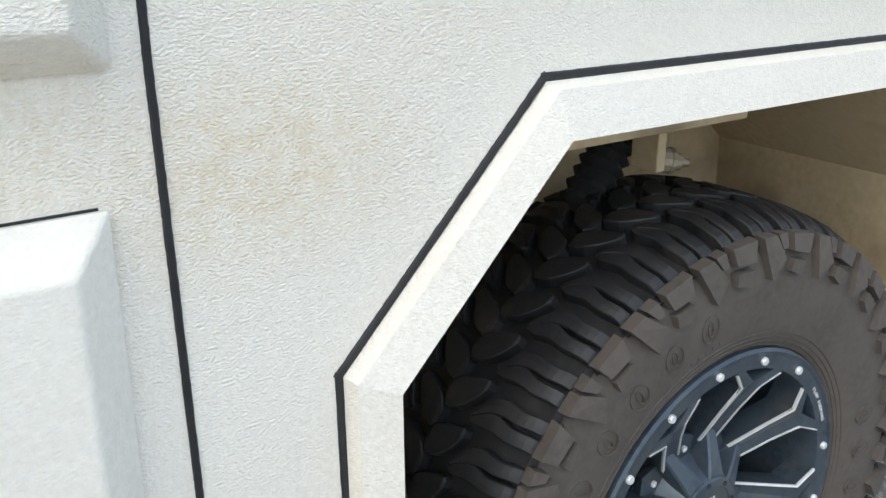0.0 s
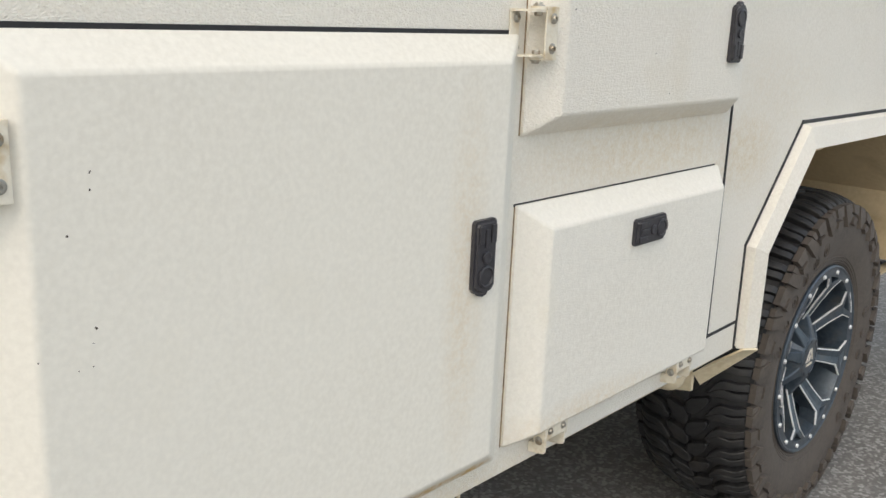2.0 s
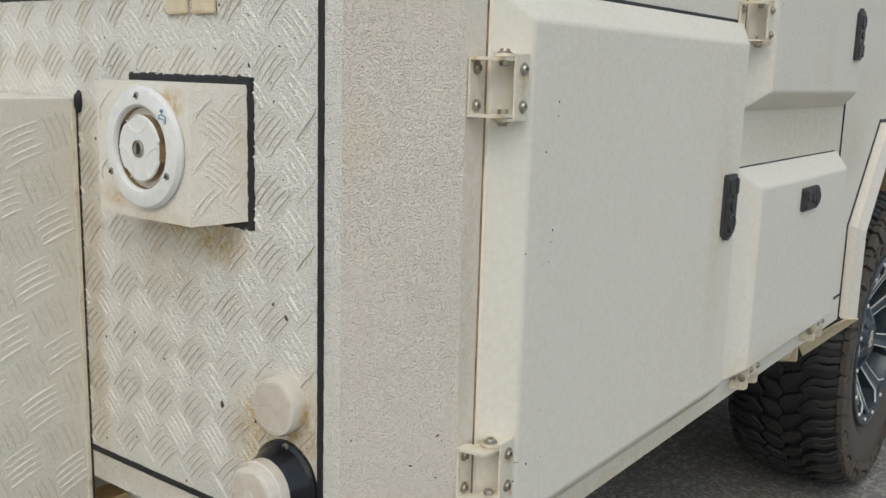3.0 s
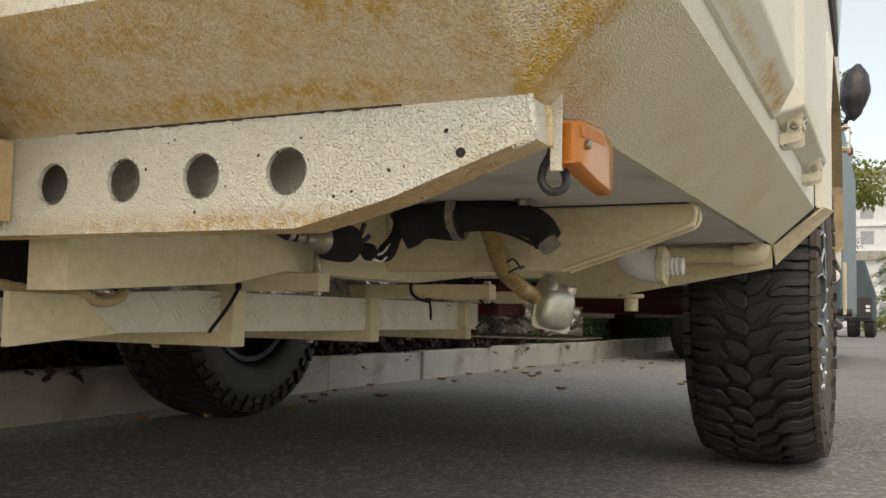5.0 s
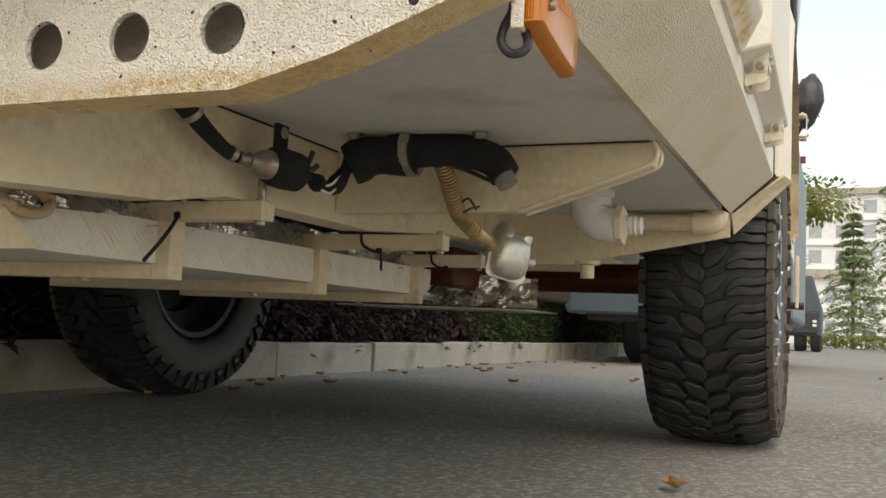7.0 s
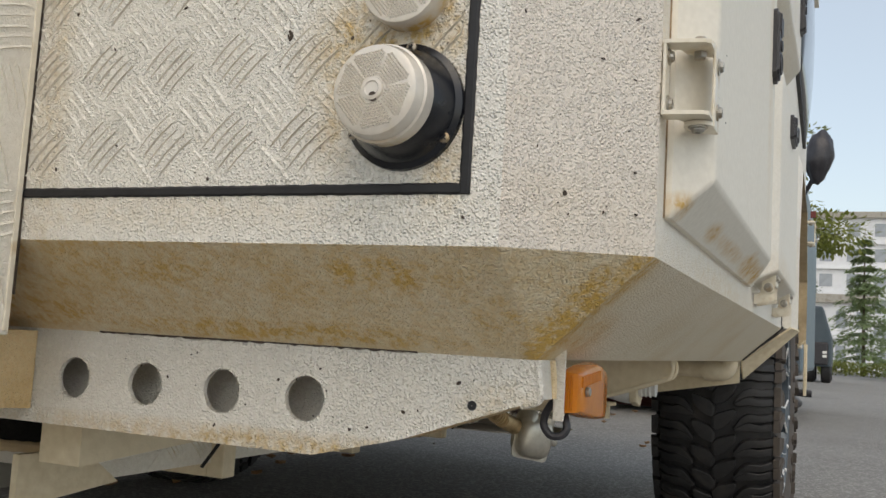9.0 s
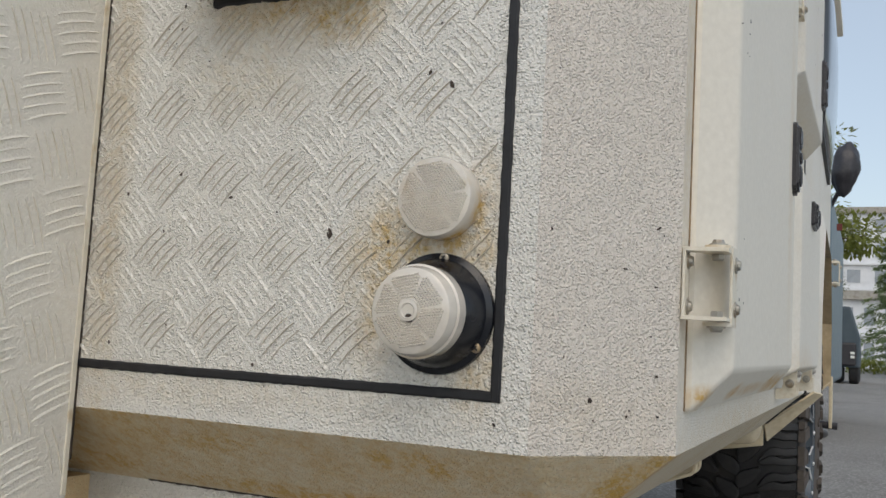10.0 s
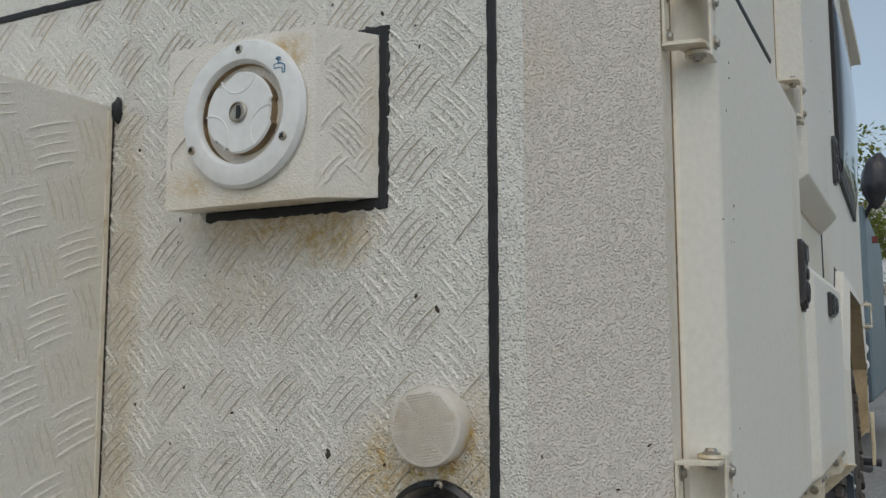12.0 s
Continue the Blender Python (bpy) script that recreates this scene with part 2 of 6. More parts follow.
DUSTYSTEEL = material("dusty_brown_steel", (0.30, 0.24, 0.165), (0.42, 0.35, 0.26), 0.5, 30.0, 300.0, 0.2, 0.001, metal=0.3)
SILVER = material("dull_silver_steel", (0.45, 0.42, 0.36), (0.56, 0.53, 0.46), 0.33, 30.0, 300.0, 0.15, 0.001, metal=0.7, stain=(0.45, 0.38, 0.28), stain_at=(0.6, 0.85), stain_scale=50.0)
BLACKPLASTIC = material("black_plastic", (0.022, 0.021, 0.025), (0.042, 0.040, 0.046), 0.38, 20.0, 300.0, 0.2, 0.0004, stain=(0.08, 0.077, 0.072), stain_at=(0.6, 0.85), stain_scale=40.0)
BLACKFOAM = material("black_foam_sleeve", (0.007, 0.007, 0.008), (0.018, 0.017, 0.017), 0.85, 20.0, 120.0, 0.7, 0.003)
WHITEPLASTIC = material("white_plastic", (0.78, 0.775, 0.74), (0.83, 0.825, 0.80), 0.38, 10.0, 300.0, 0.05, 0.0004, stain=(0.62, 0.56, 0.44), stain_at=(0.66, 0.9), stain_scale=25.0)
LENSWHITE = material("painted_over_lens", (0.66, 0.60, 0.52), (0.72, 0.665, 0.58), 0.14, 14.0, 300.0, 0.1, 0.0004, coat=1.0, stain=(0.60, 0.47, 0.28), stain_at=(0.62, 0.9), stain_scale=30.0, spots=[((-0.004, 0.178, 0.826), (0.014, 0.05, 0.016), 0.9), ((-0.003, 0.152, 0.845), (0.012, 0.012, 0.03), 0.8), ((-0.028, 0.184, 0.724), (0.02, 0.05, 0.014), 0.6)], spot_colour=(0.62, 0.40, 0.12))
BRASSHOSE = material("tan_corrugated_steel", (0.50, 0.35, 0.17), (0.64, 0.48, 0.27), 0.36, 30.0, 200.0, metal=0.6, stain=(0.20, 0.12, 0.06), stain_at=(0.5, 0.8), stain_scale=40.0)
FOIL = material("crumpled_foil", (0.72, 0.70, 0.66), (0.86, 0.84, 0.80), 0.16, 20.0, 60.0, 0.8, 0.008, metal=0.85)
REDPAINT = material("dusty_red_paint", (0.10, 0.014, 0.010), (0.15, 0.024, 0.017), 0.55, 8.0, 200.0, stain=(0.15, 0.10, 0.07), stain_at=(0.5, 0.8), stain_scale=9.0)
BLUETRUCK = material("blue_grey_truck_paint", (0.115, 0.165, 0.20), (0.15, 0.205, 0.24), 0.45, 3.0, 200.0)
DARKBLUE = material("dark_slate_paint", (0.05, 0.075, 0.095), (0.075, 0.10, 0.12), 0.45, 3.0, 200.0)
CONCRETE = material("weathered_concrete", (0.34, 0.315, 0.27), (0.44, 0.415, 0.365), 0.85, 5.0, 120.0, 0.5, 0.003, stain=(0.24, 0.21, 0.17), stain_at=(0.55, 0.8), stain_scale=3.0)
WHITEWALL = material("white_rendered_wall", (0.72, 0.73, 0.74), (0.78, 0.79, 0.80), 0.8, 0.5, 5.0)
SOIL = material("dry_soil", (0.09, 0.066, 0.045), (0.14, 0.105, 0.07), 0.95, 3.0, 40.0, 0.8, 0.02)
def leaf_material(name, a, b, through_light=0.4):
    """Foliage: coloured by noise, letting some light through."""
    m = material(name, a, b, 0.6, 2.0, 30.0)
    n, l = m.node_tree.nodes, m.node_tree.links
    p, out = n["Principled BSDF"], n["Material Output"]
    tr, mx = n.new("ShaderNodeBsdfTranslucent"), n.new("ShaderNodeMixShader")
    l.new(p.inputs["Base Color"].links[0].from_socket, tr.inputs["Color"])
    mx.inputs[0].default_value = through_light
    l.new(p.outputs[0], mx.inputs[1])
    l.new(tr.outputs[0], mx.inputs[2])
    l.new(mx.outputs[0], out.inputs["Surface"])
    return m


LEAFGREEN = leaf_material("green_leaf", (0.030, 0.060, 0.016), (0.065, 0.105, 0.028), 0.25)
LEAFYELLOW = leaf_material("yellow_green_leaf", (0.14, 0.17, 0.035), (0.24, 0.26, 0.06))
LEAFPURPLE = leaf_material("purple_brown_leaf", (0.034, 0.018, 0.018), (0.062, 0.036, 0.030), 0.15)
# needles paler than foliage is, with the distance haze in their colour
CONIFER = leaf_material("hazed_conifer_needles", (0.20, 0.27, 0.12), (0.30, 0.37, 0.18), 0.5)
BARK = material("bark", (0.10, 0.075, 0.055), (0.16, 0.125, 0.095), 0.9, 8.0, 60.0, 0.7, 0.01)
DRYLEAF = material("dry_fallen_leaf", (0.24, 0.13, 0.055), (0.36, 0.21, 0.10), 0.7, 4.0, 60.0)
# far panes: distance haze put into their colour as a paler tone
BLUEGLASS = material("window_glass_hazed", (0.30, 0.33, 0.36), (0.38, 0.41, 0.44), 0.3, 0.3, 5.0)


def amber_material():
    m = material("amber_lens", (0.72, 0.20, 0.006), (0.80, 0.27, 0.012), 0.18, 10.0, 300.0, 0.1, 0.0005)
    p = m.node_tree.nodes["Principled BSDF"]
    p.inputs["Transmission Weight"].default_value = 0.25
    p.inputs["IOR"].default_value = 1.49
    return m


AMBER = amber_material()


def asphalt_material():
    m = material("worn_asphalt", (0.185, 0.175, 0.16), (0.235, 0.223, 0.205), 0.9, 0.9, 160.0, 0.8, 0.006, stain=(0.145, 0.135, 0.12), stain_at=(0.5, 0.75), stain_scale=0.5, bump2=0.6, fine2=55.0)
    n, l = m.node_tree.nodes, m.node_tree.links
    p = n["Principled BSDF"]
    old = p.inputs["Base Color"].links[0].from_socket
    tc = n.new("ShaderNodeTexCoord")
    v = n.new("ShaderNodeTexVoronoi")
    v.inputs["Scale"].default_value = 95.0
    l.new(tc.outputs["Object"], v.inputs["Vector"])
    sep = n.new("ShaderNodeSeparateColor")
    l.new(v.outputs["Color"], sep.inputs[0])
    r = n.new("ShaderNodeMapRange")
    r.inputs["From Min"].default_value, r.inputs["From Max"].default_value = 0.5, 1.0
    l.new(sep.outputs[0], r.inputs["Value"])
    x = n.new("ShaderNodeMix")
    x.data_type = "RGBA"
    x.inputs["B"].default_value = (0.42, 0.40, 0.37, 1)
    l.new(r.outputs["Result"], x.inputs["Factor"])
    l.new(old, x.inputs["A"])
    l.new(x.outputs["Result"], p.inputs["Base Color"])
    return m


ASPHALT = asphalt_material()


# ---- mesh helpers ----
def part(name, bm, mat, parent=None, label="", smooth=False):
    """Links a bmesh as one mesh object, under a thing or a part if given."""
    bmesh.ops.recalc_face_normals(bm, faces=bm.faces)
    me = bpy.data.meshes.new(name)
    bm.to_mesh(me)
    bm.free()
    for mm in (mat if isinstance(mat, (list, tuple)) else [mat]):
        me.materials.append(mm)
    if smooth:
        me.polygons.foreach_set("use_smooth", [True] * len(me.polygons))
        me.set_sharp_from_angle(angle=radians(35))
    ob = new(name, me)
    if smooth == "weighted":
        ob.modifiers.new("face_weighted", "WEIGHTED_NORMAL").keep_sharp = True
    if parent:
        under(ob, parent)
    if label:
        ob["label"] = label
    return ob


def world_of(ob):
    m = ob.matrix_basis.copy()
    if ob.parent:
        m = world_of(ob.parent) @ ob.matrix_parent_inverse @ m
    return m


def under(ob, parent):
    ob.parent = parent
    ob.matrix_parent_inverse = world_of(parent).inverted()
    return ob


def holder(name, at, parent=None):
    e = new(name)
    e.empty_display_size = 0.1
    e.location = at
    if parent:
        under(e, parent)
    return e


def box(bm, x0, x1, y0, y1, z0, z1, bevel=0.0, m=None, seg=2):
    r = bmesh.ops.create_cube(bm, size=1, matrix=Matrix.Translation(((x0 + x1) / 2, (y0 + y1) / 2, (z0 + z1) / 2)) @ Matrix.Diagonal((abs(x1 - x0), abs(y1 - y0), abs(z1 - z0), 1)))
    vs = r["verts"]
    if bevel:
        es = list({e for v in vs for e in v.link_edges})
        vs = list({v for f in bmesh.ops.bevel(bm, geom=es, offset=bevel, segments=seg, affect="EDGES", profile=0.5)["faces"] for v in f.verts} | {v for v in vs if v.is_valid})
    if m is not None:
        bmesh.ops.transform(bm, matrix=m, verts=vs)
    return vs


def prism(bm, poly, axis, a, b, taper=None):
    """A polygon of 2D points drawn out along an axis from a to b. taper: the polygon at b, if it differs."""
    def p3(u, v, w):
        return {"x": (w, u, v), "y": (u, w, v), "z": (u, v, w)}[axis]
    lo = [bm.verts.new(p3(u, v, a)) for u, v in poly]
    hi = [bm.verts.new(p3(u, v, b)) for u, v in (taper or poly)]
    bm.faces.new(lo)
    bm.faces.new(hi[::-1])
    k = len(poly)
    for i in range(k):
        bm.faces.new((lo[i], lo[(i + 1) % k], hi[(i + 1) % k], hi[i]))
    return lo + hi


def ring(bm, outer, inner, axis, a, b):
    """A closed frame between two polygons with as many corners, drawn out from a to b."""
    def p3(u, v, w):
        return {"x": (w, u, v), "y": (u, w, v), "z": (u, v, w)}[axis]
    k = len(outer)
    A, B, C, D = ([bm.verts.new(p3(u, v, w)) for u, v in pl] for pl, w in ((outer, a), (outer, b), (inner, b), (inner, a)))
    for i in range(k):
        j = (i + 1) % k
        for p, q in ((A, B), (B, C), (C, D), (D, A)):
            bm.faces.new((p[i], p[j], q[j], q[i]))


def frame_of(d):
    d = Vector(d).normalized()
    u = d.orthogonal().normalized()
    return u, d.cross(u)


def cyl(bm, p0, p1, r0, r1=None, seg=20, cap=True):
    p0, p1 = Vector(p0), Vector(p1)
    u, v = frame_of(p1 - p0)
    r1 = r0 if r1 is None else r1
    rows = [[bm.verts.new(p + (u * math.cos(2 * math.pi * i / seg) + v * math.sin(2 * math.pi * i / seg)) * r) for i in range(seg)] for p, r in ((p0, r0), (p1, r1))]
    for i in range(seg):
        j = (i + 1) % seg
        bm.faces.new((rows[0][i], rows[0][j], rows[1][j], rows[1][i]))
    if cap:
        bm.faces.new(rows[0][::-1])
        bm.faces.new(rows[1])


def lathe(bm, profile, at, axis, seg=32, cap=True):
    """Turns a profile of (radius, height along the axis) round it."""
    at, d = Vector(at), Vector(axis).normalized()
    u, v = frame_of(d)
    rows = [[bm.verts.new(at + d * h + (u * math.cos(2 * math.pi * i / seg) + v * math.sin(2 * math.pi * i / seg)) * r) for i in range(seg)] for r, h in profile]
    for p, q in zip(rows, rows[1:]):
        for i in range(seg):
            j = (i + 1) % seg
            bm.faces.new((p[i], p[j], q[j], q[i]))
    if cap:
        bm.faces.new(rows[0][::-1])
        bm.faces.new(rows[-1])


def smooth_path(pts, n=8):
    pts = [Vector(p) for p in pts]
    ext = [pts[0] * 2 - pts[1], *pts, pts[-1] * 2 - pts[-2]]
    out = []
    for i in range(1, len(ext) - 2):
        a, b, c, d = ext[i - 1:i + 3]
        for k in range(n):
            t = k / n
            out.append(0.5 * ((2 * b) + (c - a) * t + (2 * a - 5 * b + 4 * c - d) * t * t + (3 * b - a - 3 * c + d) * t ** 3))
    return out + [pts[-1]]


def tube(bm, pts, r, seg=12, n=8, ripple=0.0, pitch=2):
    """A round hose along a smooth path; r may be a function of the way along it (0 to 1)."""
    path = smooth_path(pts, n)
    u = frame_of(path[1] - path[0])[0]
    rows = []
    for i, p in enumerate(path):
        d = (path[min(i + 1, len(path) - 1)] - path[max(i - 1, 0)]).normalized()
        u = (u - d * u.dot(d)).normalized()
        v = d.cross(u)
        rad = r(i / (len(path) - 1)) if callable(r) else r
        rad += ripple if (i // max(1, pitch // 2)) % 2 else 0.0
        rows.append([bm.verts.new(p + (u * math.cos(2 * math.pi * k / seg) + v * math.sin(2 * math.pi * k / seg)) * rad) for k in range(seg)])
    for a, b in zip(rows, rows[1:]):
        for k in range(seg):
            j = (k + 1) % seg
            bm.faces.new((a[k], a[j], b[j], b[k]))
    bm.faces.new(rows[0][::-1])
    bm.faces.new(rows[-1])


def slab(bm, corners, thick):
    """A plate with the given corners as its face, thickened against its normal."""
    vs = [Vector(c) for c in corners]
    nrm = (vs[1] - vs[0]).cross(vs[2] - vs[0]).normalized()
    a = [bm.verts.new(v) for v in vs]
    b = [bm.verts.new(v - nrm * thick) for v in vs]
    bm.faces.new(a)
    bm.faces.new(b[::-1])
    k = len(vs)
    for i in range(k):
        bm.faces.new((a[i], b[i], b[(i + 1) % k], a[(i + 1) % k]))


def bolt(bm, at, axis, r=0.0065, h=0.004, washer=True, socket=True):
    at, d = Vector(at), Vector(axis).normalized()
    if washer:
        lathe(bm, [(r * 1.45, 0), (r * 1.45, 0.0012), (r * 1.2, 0.0016)], at, d, 16)
    if socket:
        lathe(bm, [(r, 0.001), (r, h * 0.55), (r * 0.8, h), (r * 0.45, h), (r * 0.42, h * 0.45)], at, d, 12)
    else:
        lathe(bm, [(r, 0.001), (r, h * 0.8), (r * 0.85, h)], at, d, 6)


def tread_bars(bm, o, u, v, n, w, h, angle=45.0, cell=0.05, skip=(), rise=0.0018):
    """Raised bars of worn five-bar tread sheet over a rectangle w by h at o, along u and v, with normal n: each bowed, sharp on one side and soft on the other."""
    o, u, v, n = Vector(o), Vector(u).normalized(), Vector(v).normalized(), Vector(n).normalized()
    ca, sa = math.cos(radians(angle)), math.sin(radians(angle))
    reach = int((w + h) / cell) + 2
    rg = random.Random(17)
    for i in range(-reach, reach):
        for j in range(-reach, reach):
            for k in range(5):
                off = (k - 2) * cell * 0.175 + rg.uniform(-0.0006, 0.0006)
                along = (i + j) % 2
                a, b = (i + 0.5) * cell, (j + 0.5) * cell
                slide = (k - 2) * 0.0012 + rg.uniform(-0.002, 0.002)
                cx, cy = (a + slide, b + off) if along else (a + off, b - slide)
                L, W, R = cell * rg.uniform(0.50, 0.58), rg.uniform(0.0020, 0.0027), rise * rg.uniform(0.55, 1.15)
                dx, dy = (1, 0) if along else (0, 1)
                px, py = ca * cx - sa * cy, sa * cx + ca * cy
                if not (0.008 < px < w - 0.008 and 0.008 < py < h - 0.008) or any(s[0] < px < s[1] and s[2] < py < s[3] for s in skip):
                    continue
                ex, ey = ca * dx - sa * dy, sa * dx + ca * dy
                fx, fy = -ey, ex
                if fy < 0:
                    fx, fy = -fx, -fy

                def P(s, t, z):
                    bow = 0.0022 * (1 - (s / L) ** 2)
                    t = t + bow
                    qx, qy = min(max(px + ex * s + fx * t, 0.003), w - 0.003), min(max(py + ey * s + fy * t, 0.003), h - 0.003)
                    return bm.verts.new(o + u * qx + v * qy + n * z)
                tip0, tip1 = P(-L, 0, -0.0003), P(L, 0, -0.0003)
                rows = [(P(s * L, -W * 0.38, -0.0003), P(s * L, -W * 0.08, R * (1 - 0.45 * s * s)), P(s * L, W * 0.45, R * 0.5 * (1 - 0.5 * s * s)), P(s * L, W, -0.0003)) for s in (-0.72, -0.25, 0.25, 0.72)]
                for q in range(3):
                    bm.faces.new((tip0, rows[0][q], rows[0][q + 1]))
                    bm.faces.new((tip1, rows[-1][q + 1], rows[-1][q]))
                    for r0, r1 in zip(rows, rows[1:]):
                        # sharp side takes the second material, which paints in its crease shade
                        bm.faces.new((r0[q], r1[q], r1[q + 1], r0[q + 1])).material_index = 1 if q == 0 else 0


def bead(parent, pts, nrm, w=0.008, proud=0.0022, mat=None, jitter=0.035, name="sealant_line"):
    """A hand-laid line along 3D points on a face with normal nrm, its edges slightly uneven."""
    g = bmesh.new()
    nrm = Vector(nrm).normalized()
    rg = random.Random(int(abs(sum(p[0] * 7 + p[1] * 5 + p[2] * 3 for p in pts)) * 1000))
    for step, (a, b) in enumerate(zip(pts, pts[1:])):
        a, b = Vector(a) + nrm * 0.0004 * (step % 2), Vector(b) + nrm * 0.0004 * (step % 2)
        d = (b - a).normalized()
        s = nrm.cross(d).normalized()
        a, b = a - d * w * 0.45, b + d * w * 0.45
        m = max(2, int((b - a).length / 0.0045))
        rows = []
        for i in range(m + 1):
            c = a.lerp(b, i / m)
            l_, r_ = (w * (0.5 + rg.uniform(-jitter, jitter)) for _ in range(2))
            rows.append([g.verts.new(q) for q in (c - s * l_ - nrm * 0.002, c - s * l_ + nrm * proud * 0.4, c - s * l_ * 0.6 + nrm * proud, c + s * r_ * 0.6 + nrm * proud, c + s * r_ + nrm * proud * 0.4, c + s * r_ - nrm * 0.002)])
        for p, q in zip(rows, rows[1:]):
            for k in range(5):
                g.faces.new((p[k], p[k + 1], q[k + 1], q[k]))
        g.faces.new(rows[0])
        g.faces.new(rows[-1][::-1])
    return part(name, g, mat or SEAL, parent)


def chips(parent, o, u, v, w, h, count, seed, extra=(), small=0.0007, large=0.0022):
    """Small bare spots where the paint has come off, flat on a face at o along u and v."""
    g = bmesh.new()
    o, u, v = Vector(o), Vector(u).normalized(), Vector(v).normalized()
    n_ = u.cross(v).normalized()
    rg = random.Random(seed)
    todo = [(rg.uniform(0.01, w - 0.01), rg.uniform(0.01, h - 0.01), small + (large - small) * rg.random() ** 3) for _ in range(count)] + list(extra)
    for a, b, r in todo:
        c = o + u * a + v * b
        st, an = rg.uniform(1.0, 2.6), rg.uniform(0, 3.14)
        lo, hi = [], []
        for k in range(7):
            t = 2 * math.pi * k / 7
            rr = r * rg.uniform(0.65, 1.2)
            x, y = rr * st ** 0.5 * math.cos(t), rr / st ** 0.5 * math.sin(t)
            p = c + u * (x * math.cos(an) - y * math.sin(an)) + v * (x * math.sin(an) + y * math.cos(an))
            lo.append(g.verts.new(p - n_ * 0.001))
            hi.append(g.verts.new(p + n_ * 0.0005))
        g.faces.new(hi)
        for k in range(7):
            g.faces.new((lo[k], lo[(k + 1) % 7], hi[(k + 1) % 7], hi[k]))
    ob = part("paint_chips", g, CHIP, parent, "small dark chips in the paint")
    tagged(ob, kind="stuff")
    return ob


# ---- the setting ----
WID = 2.30           # the caravan's width
KERB_Y = 2.47

g = bmesh.new()
for x0, x1, y0, y1 in ((-80, 400, -120, KERB_Y + 0.05),):
    g.faces.new([g.verts.new(p) for p in ((x0, y0, 0), (x1, y0, 0), (x1, y1, 0), (x0, y1, 0))])
tagged(part("road", g, ASPHALT), "grey worn asphalt road with light grit", "road", kind="structure")
g = bmesh.new()
g.faces.new([g.verts.new(p) for p in ((-80, KERB_Y + 0.1, 0.14), (400, KERB_Y + 0.1, 0.14), (400, 160, 0.14), (-80, 160, 0.14))])
tagged(part("ground", g, SOIL), "dry brown soil of the planted verge", "ground", kind="structure")

kerb = tagged(holder("kerb", (0, KERB_Y, 0)), "weathered concrete kerb beside the road", "kerb", kind="structure")
g = bmesh.new()
box(g, 0.006, 1.075, 0.0, 0.13, -0.05, 0.175, 0.012)
kerb_stone = part("kerb_stone", g, CONCRETE)
kerb_stone.parent = kerb
kerb_stone.location = (-7.27, 0, 0)
for k in range(1, 40):
    c = kerb_stone.copy()
    scene.collection.objects.link(c)
    c.location = (-7.27 + 1.085 * k, random.uniform(-0.006, 0.006), random.uniform(-0.006, 0.004))
    c.rotation_euler = (0, random.uniform(-0.004, 0.004), random.uniform(-0.005, 0.005))

# ---- the caravan: shell ----
caravan = tagged(holder("caravan", (2.4, 1.11, 0)), "cream textured-paint off-road caravan with chamfered corners, dusty and rust-streaked", "caravan")
LEN, TOP = 4.08, 2.3
ARCH_IN = [(1.734, 0.658), (1.732, 0.873), (1.931, 1.082), (2.627, 1.075), (2.862, 0.862), (2.874, 0.644)]
ARCH_OUT = [(1.692, 0.658), (1.689, 0.890), (1.925, 1.135), (2.648, 1.128), (2.895, 0.879), (2.909, 0.644)]
LEAN = 0.018          # past the arch's rear edge the side runs inwards by this much a metre



def lean(ob):
    """Lets a fitting of the side wall follow the wall where it runs inwards."""
    for o in (ob, *ob.children_recursive):
        if o.type == "MESH":
            for v in o.data.vertices:
                d = max(0.0, v.co.x - 1.70) * LEAN
                v.co.y += d if v.co.y < WID / 2 else -d
    return ob


g = bmesh.new()
near = {k: g.verts.new((p[0], p[1] + max(0.0, p[0] - 1.70) * LEAN, p[2])) for k, p in dict(a=(0, 0.10, 0.652), b=(0.082, 0, 0.655), c=(0.075, 0, 1.337), d=(0, 0.10, 1.360), e=(0.43, 0.10, TOP), f=(0.51, 0, TOP), p=(0.107, 0.10, 0.569), q=(0.25, 0.12, 0.578), r=(1.69, 0.09, 0.575), s=(1.69, 0, 0.657),
        t=(1.70, 0, 0.655), u=(1.70, 0, 0.885), v=(1.93, 0, 1.11), w=(2.62, 0, 1.103), x=(2.872, 0, 0.874), y=(2.898, 0, 0.645), z=(LEN, 0, 0.645), zz=(LEN, 0, TOP), k=(1.70, 0, TOP)).items()}
far = {k: g.verts.new((v.co.x, WID - v.co.y, v.co.z)) for k, v in near.items()}
for sd in (near, far):
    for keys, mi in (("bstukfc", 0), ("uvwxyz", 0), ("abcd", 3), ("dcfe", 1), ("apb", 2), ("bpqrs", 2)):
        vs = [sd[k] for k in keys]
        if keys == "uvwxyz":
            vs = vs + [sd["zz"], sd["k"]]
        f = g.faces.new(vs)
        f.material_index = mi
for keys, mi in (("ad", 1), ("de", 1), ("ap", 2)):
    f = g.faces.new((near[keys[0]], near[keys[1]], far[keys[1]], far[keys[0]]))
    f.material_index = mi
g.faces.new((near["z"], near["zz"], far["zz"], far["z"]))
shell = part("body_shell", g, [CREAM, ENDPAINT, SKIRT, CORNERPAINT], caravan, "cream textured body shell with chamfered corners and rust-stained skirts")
mod = shell.modifiers.new("thick", "SOLIDIFY")
mod.thickness, mod.offset = 0.012, -1.0
mod = shell.modifiers.new("round", "BEVEL")
mod.width, mod.segments, mod.limit_method, mod.angle_limit = 0.006, 3, "ANGLE", radians(14)
g = bmesh.new()
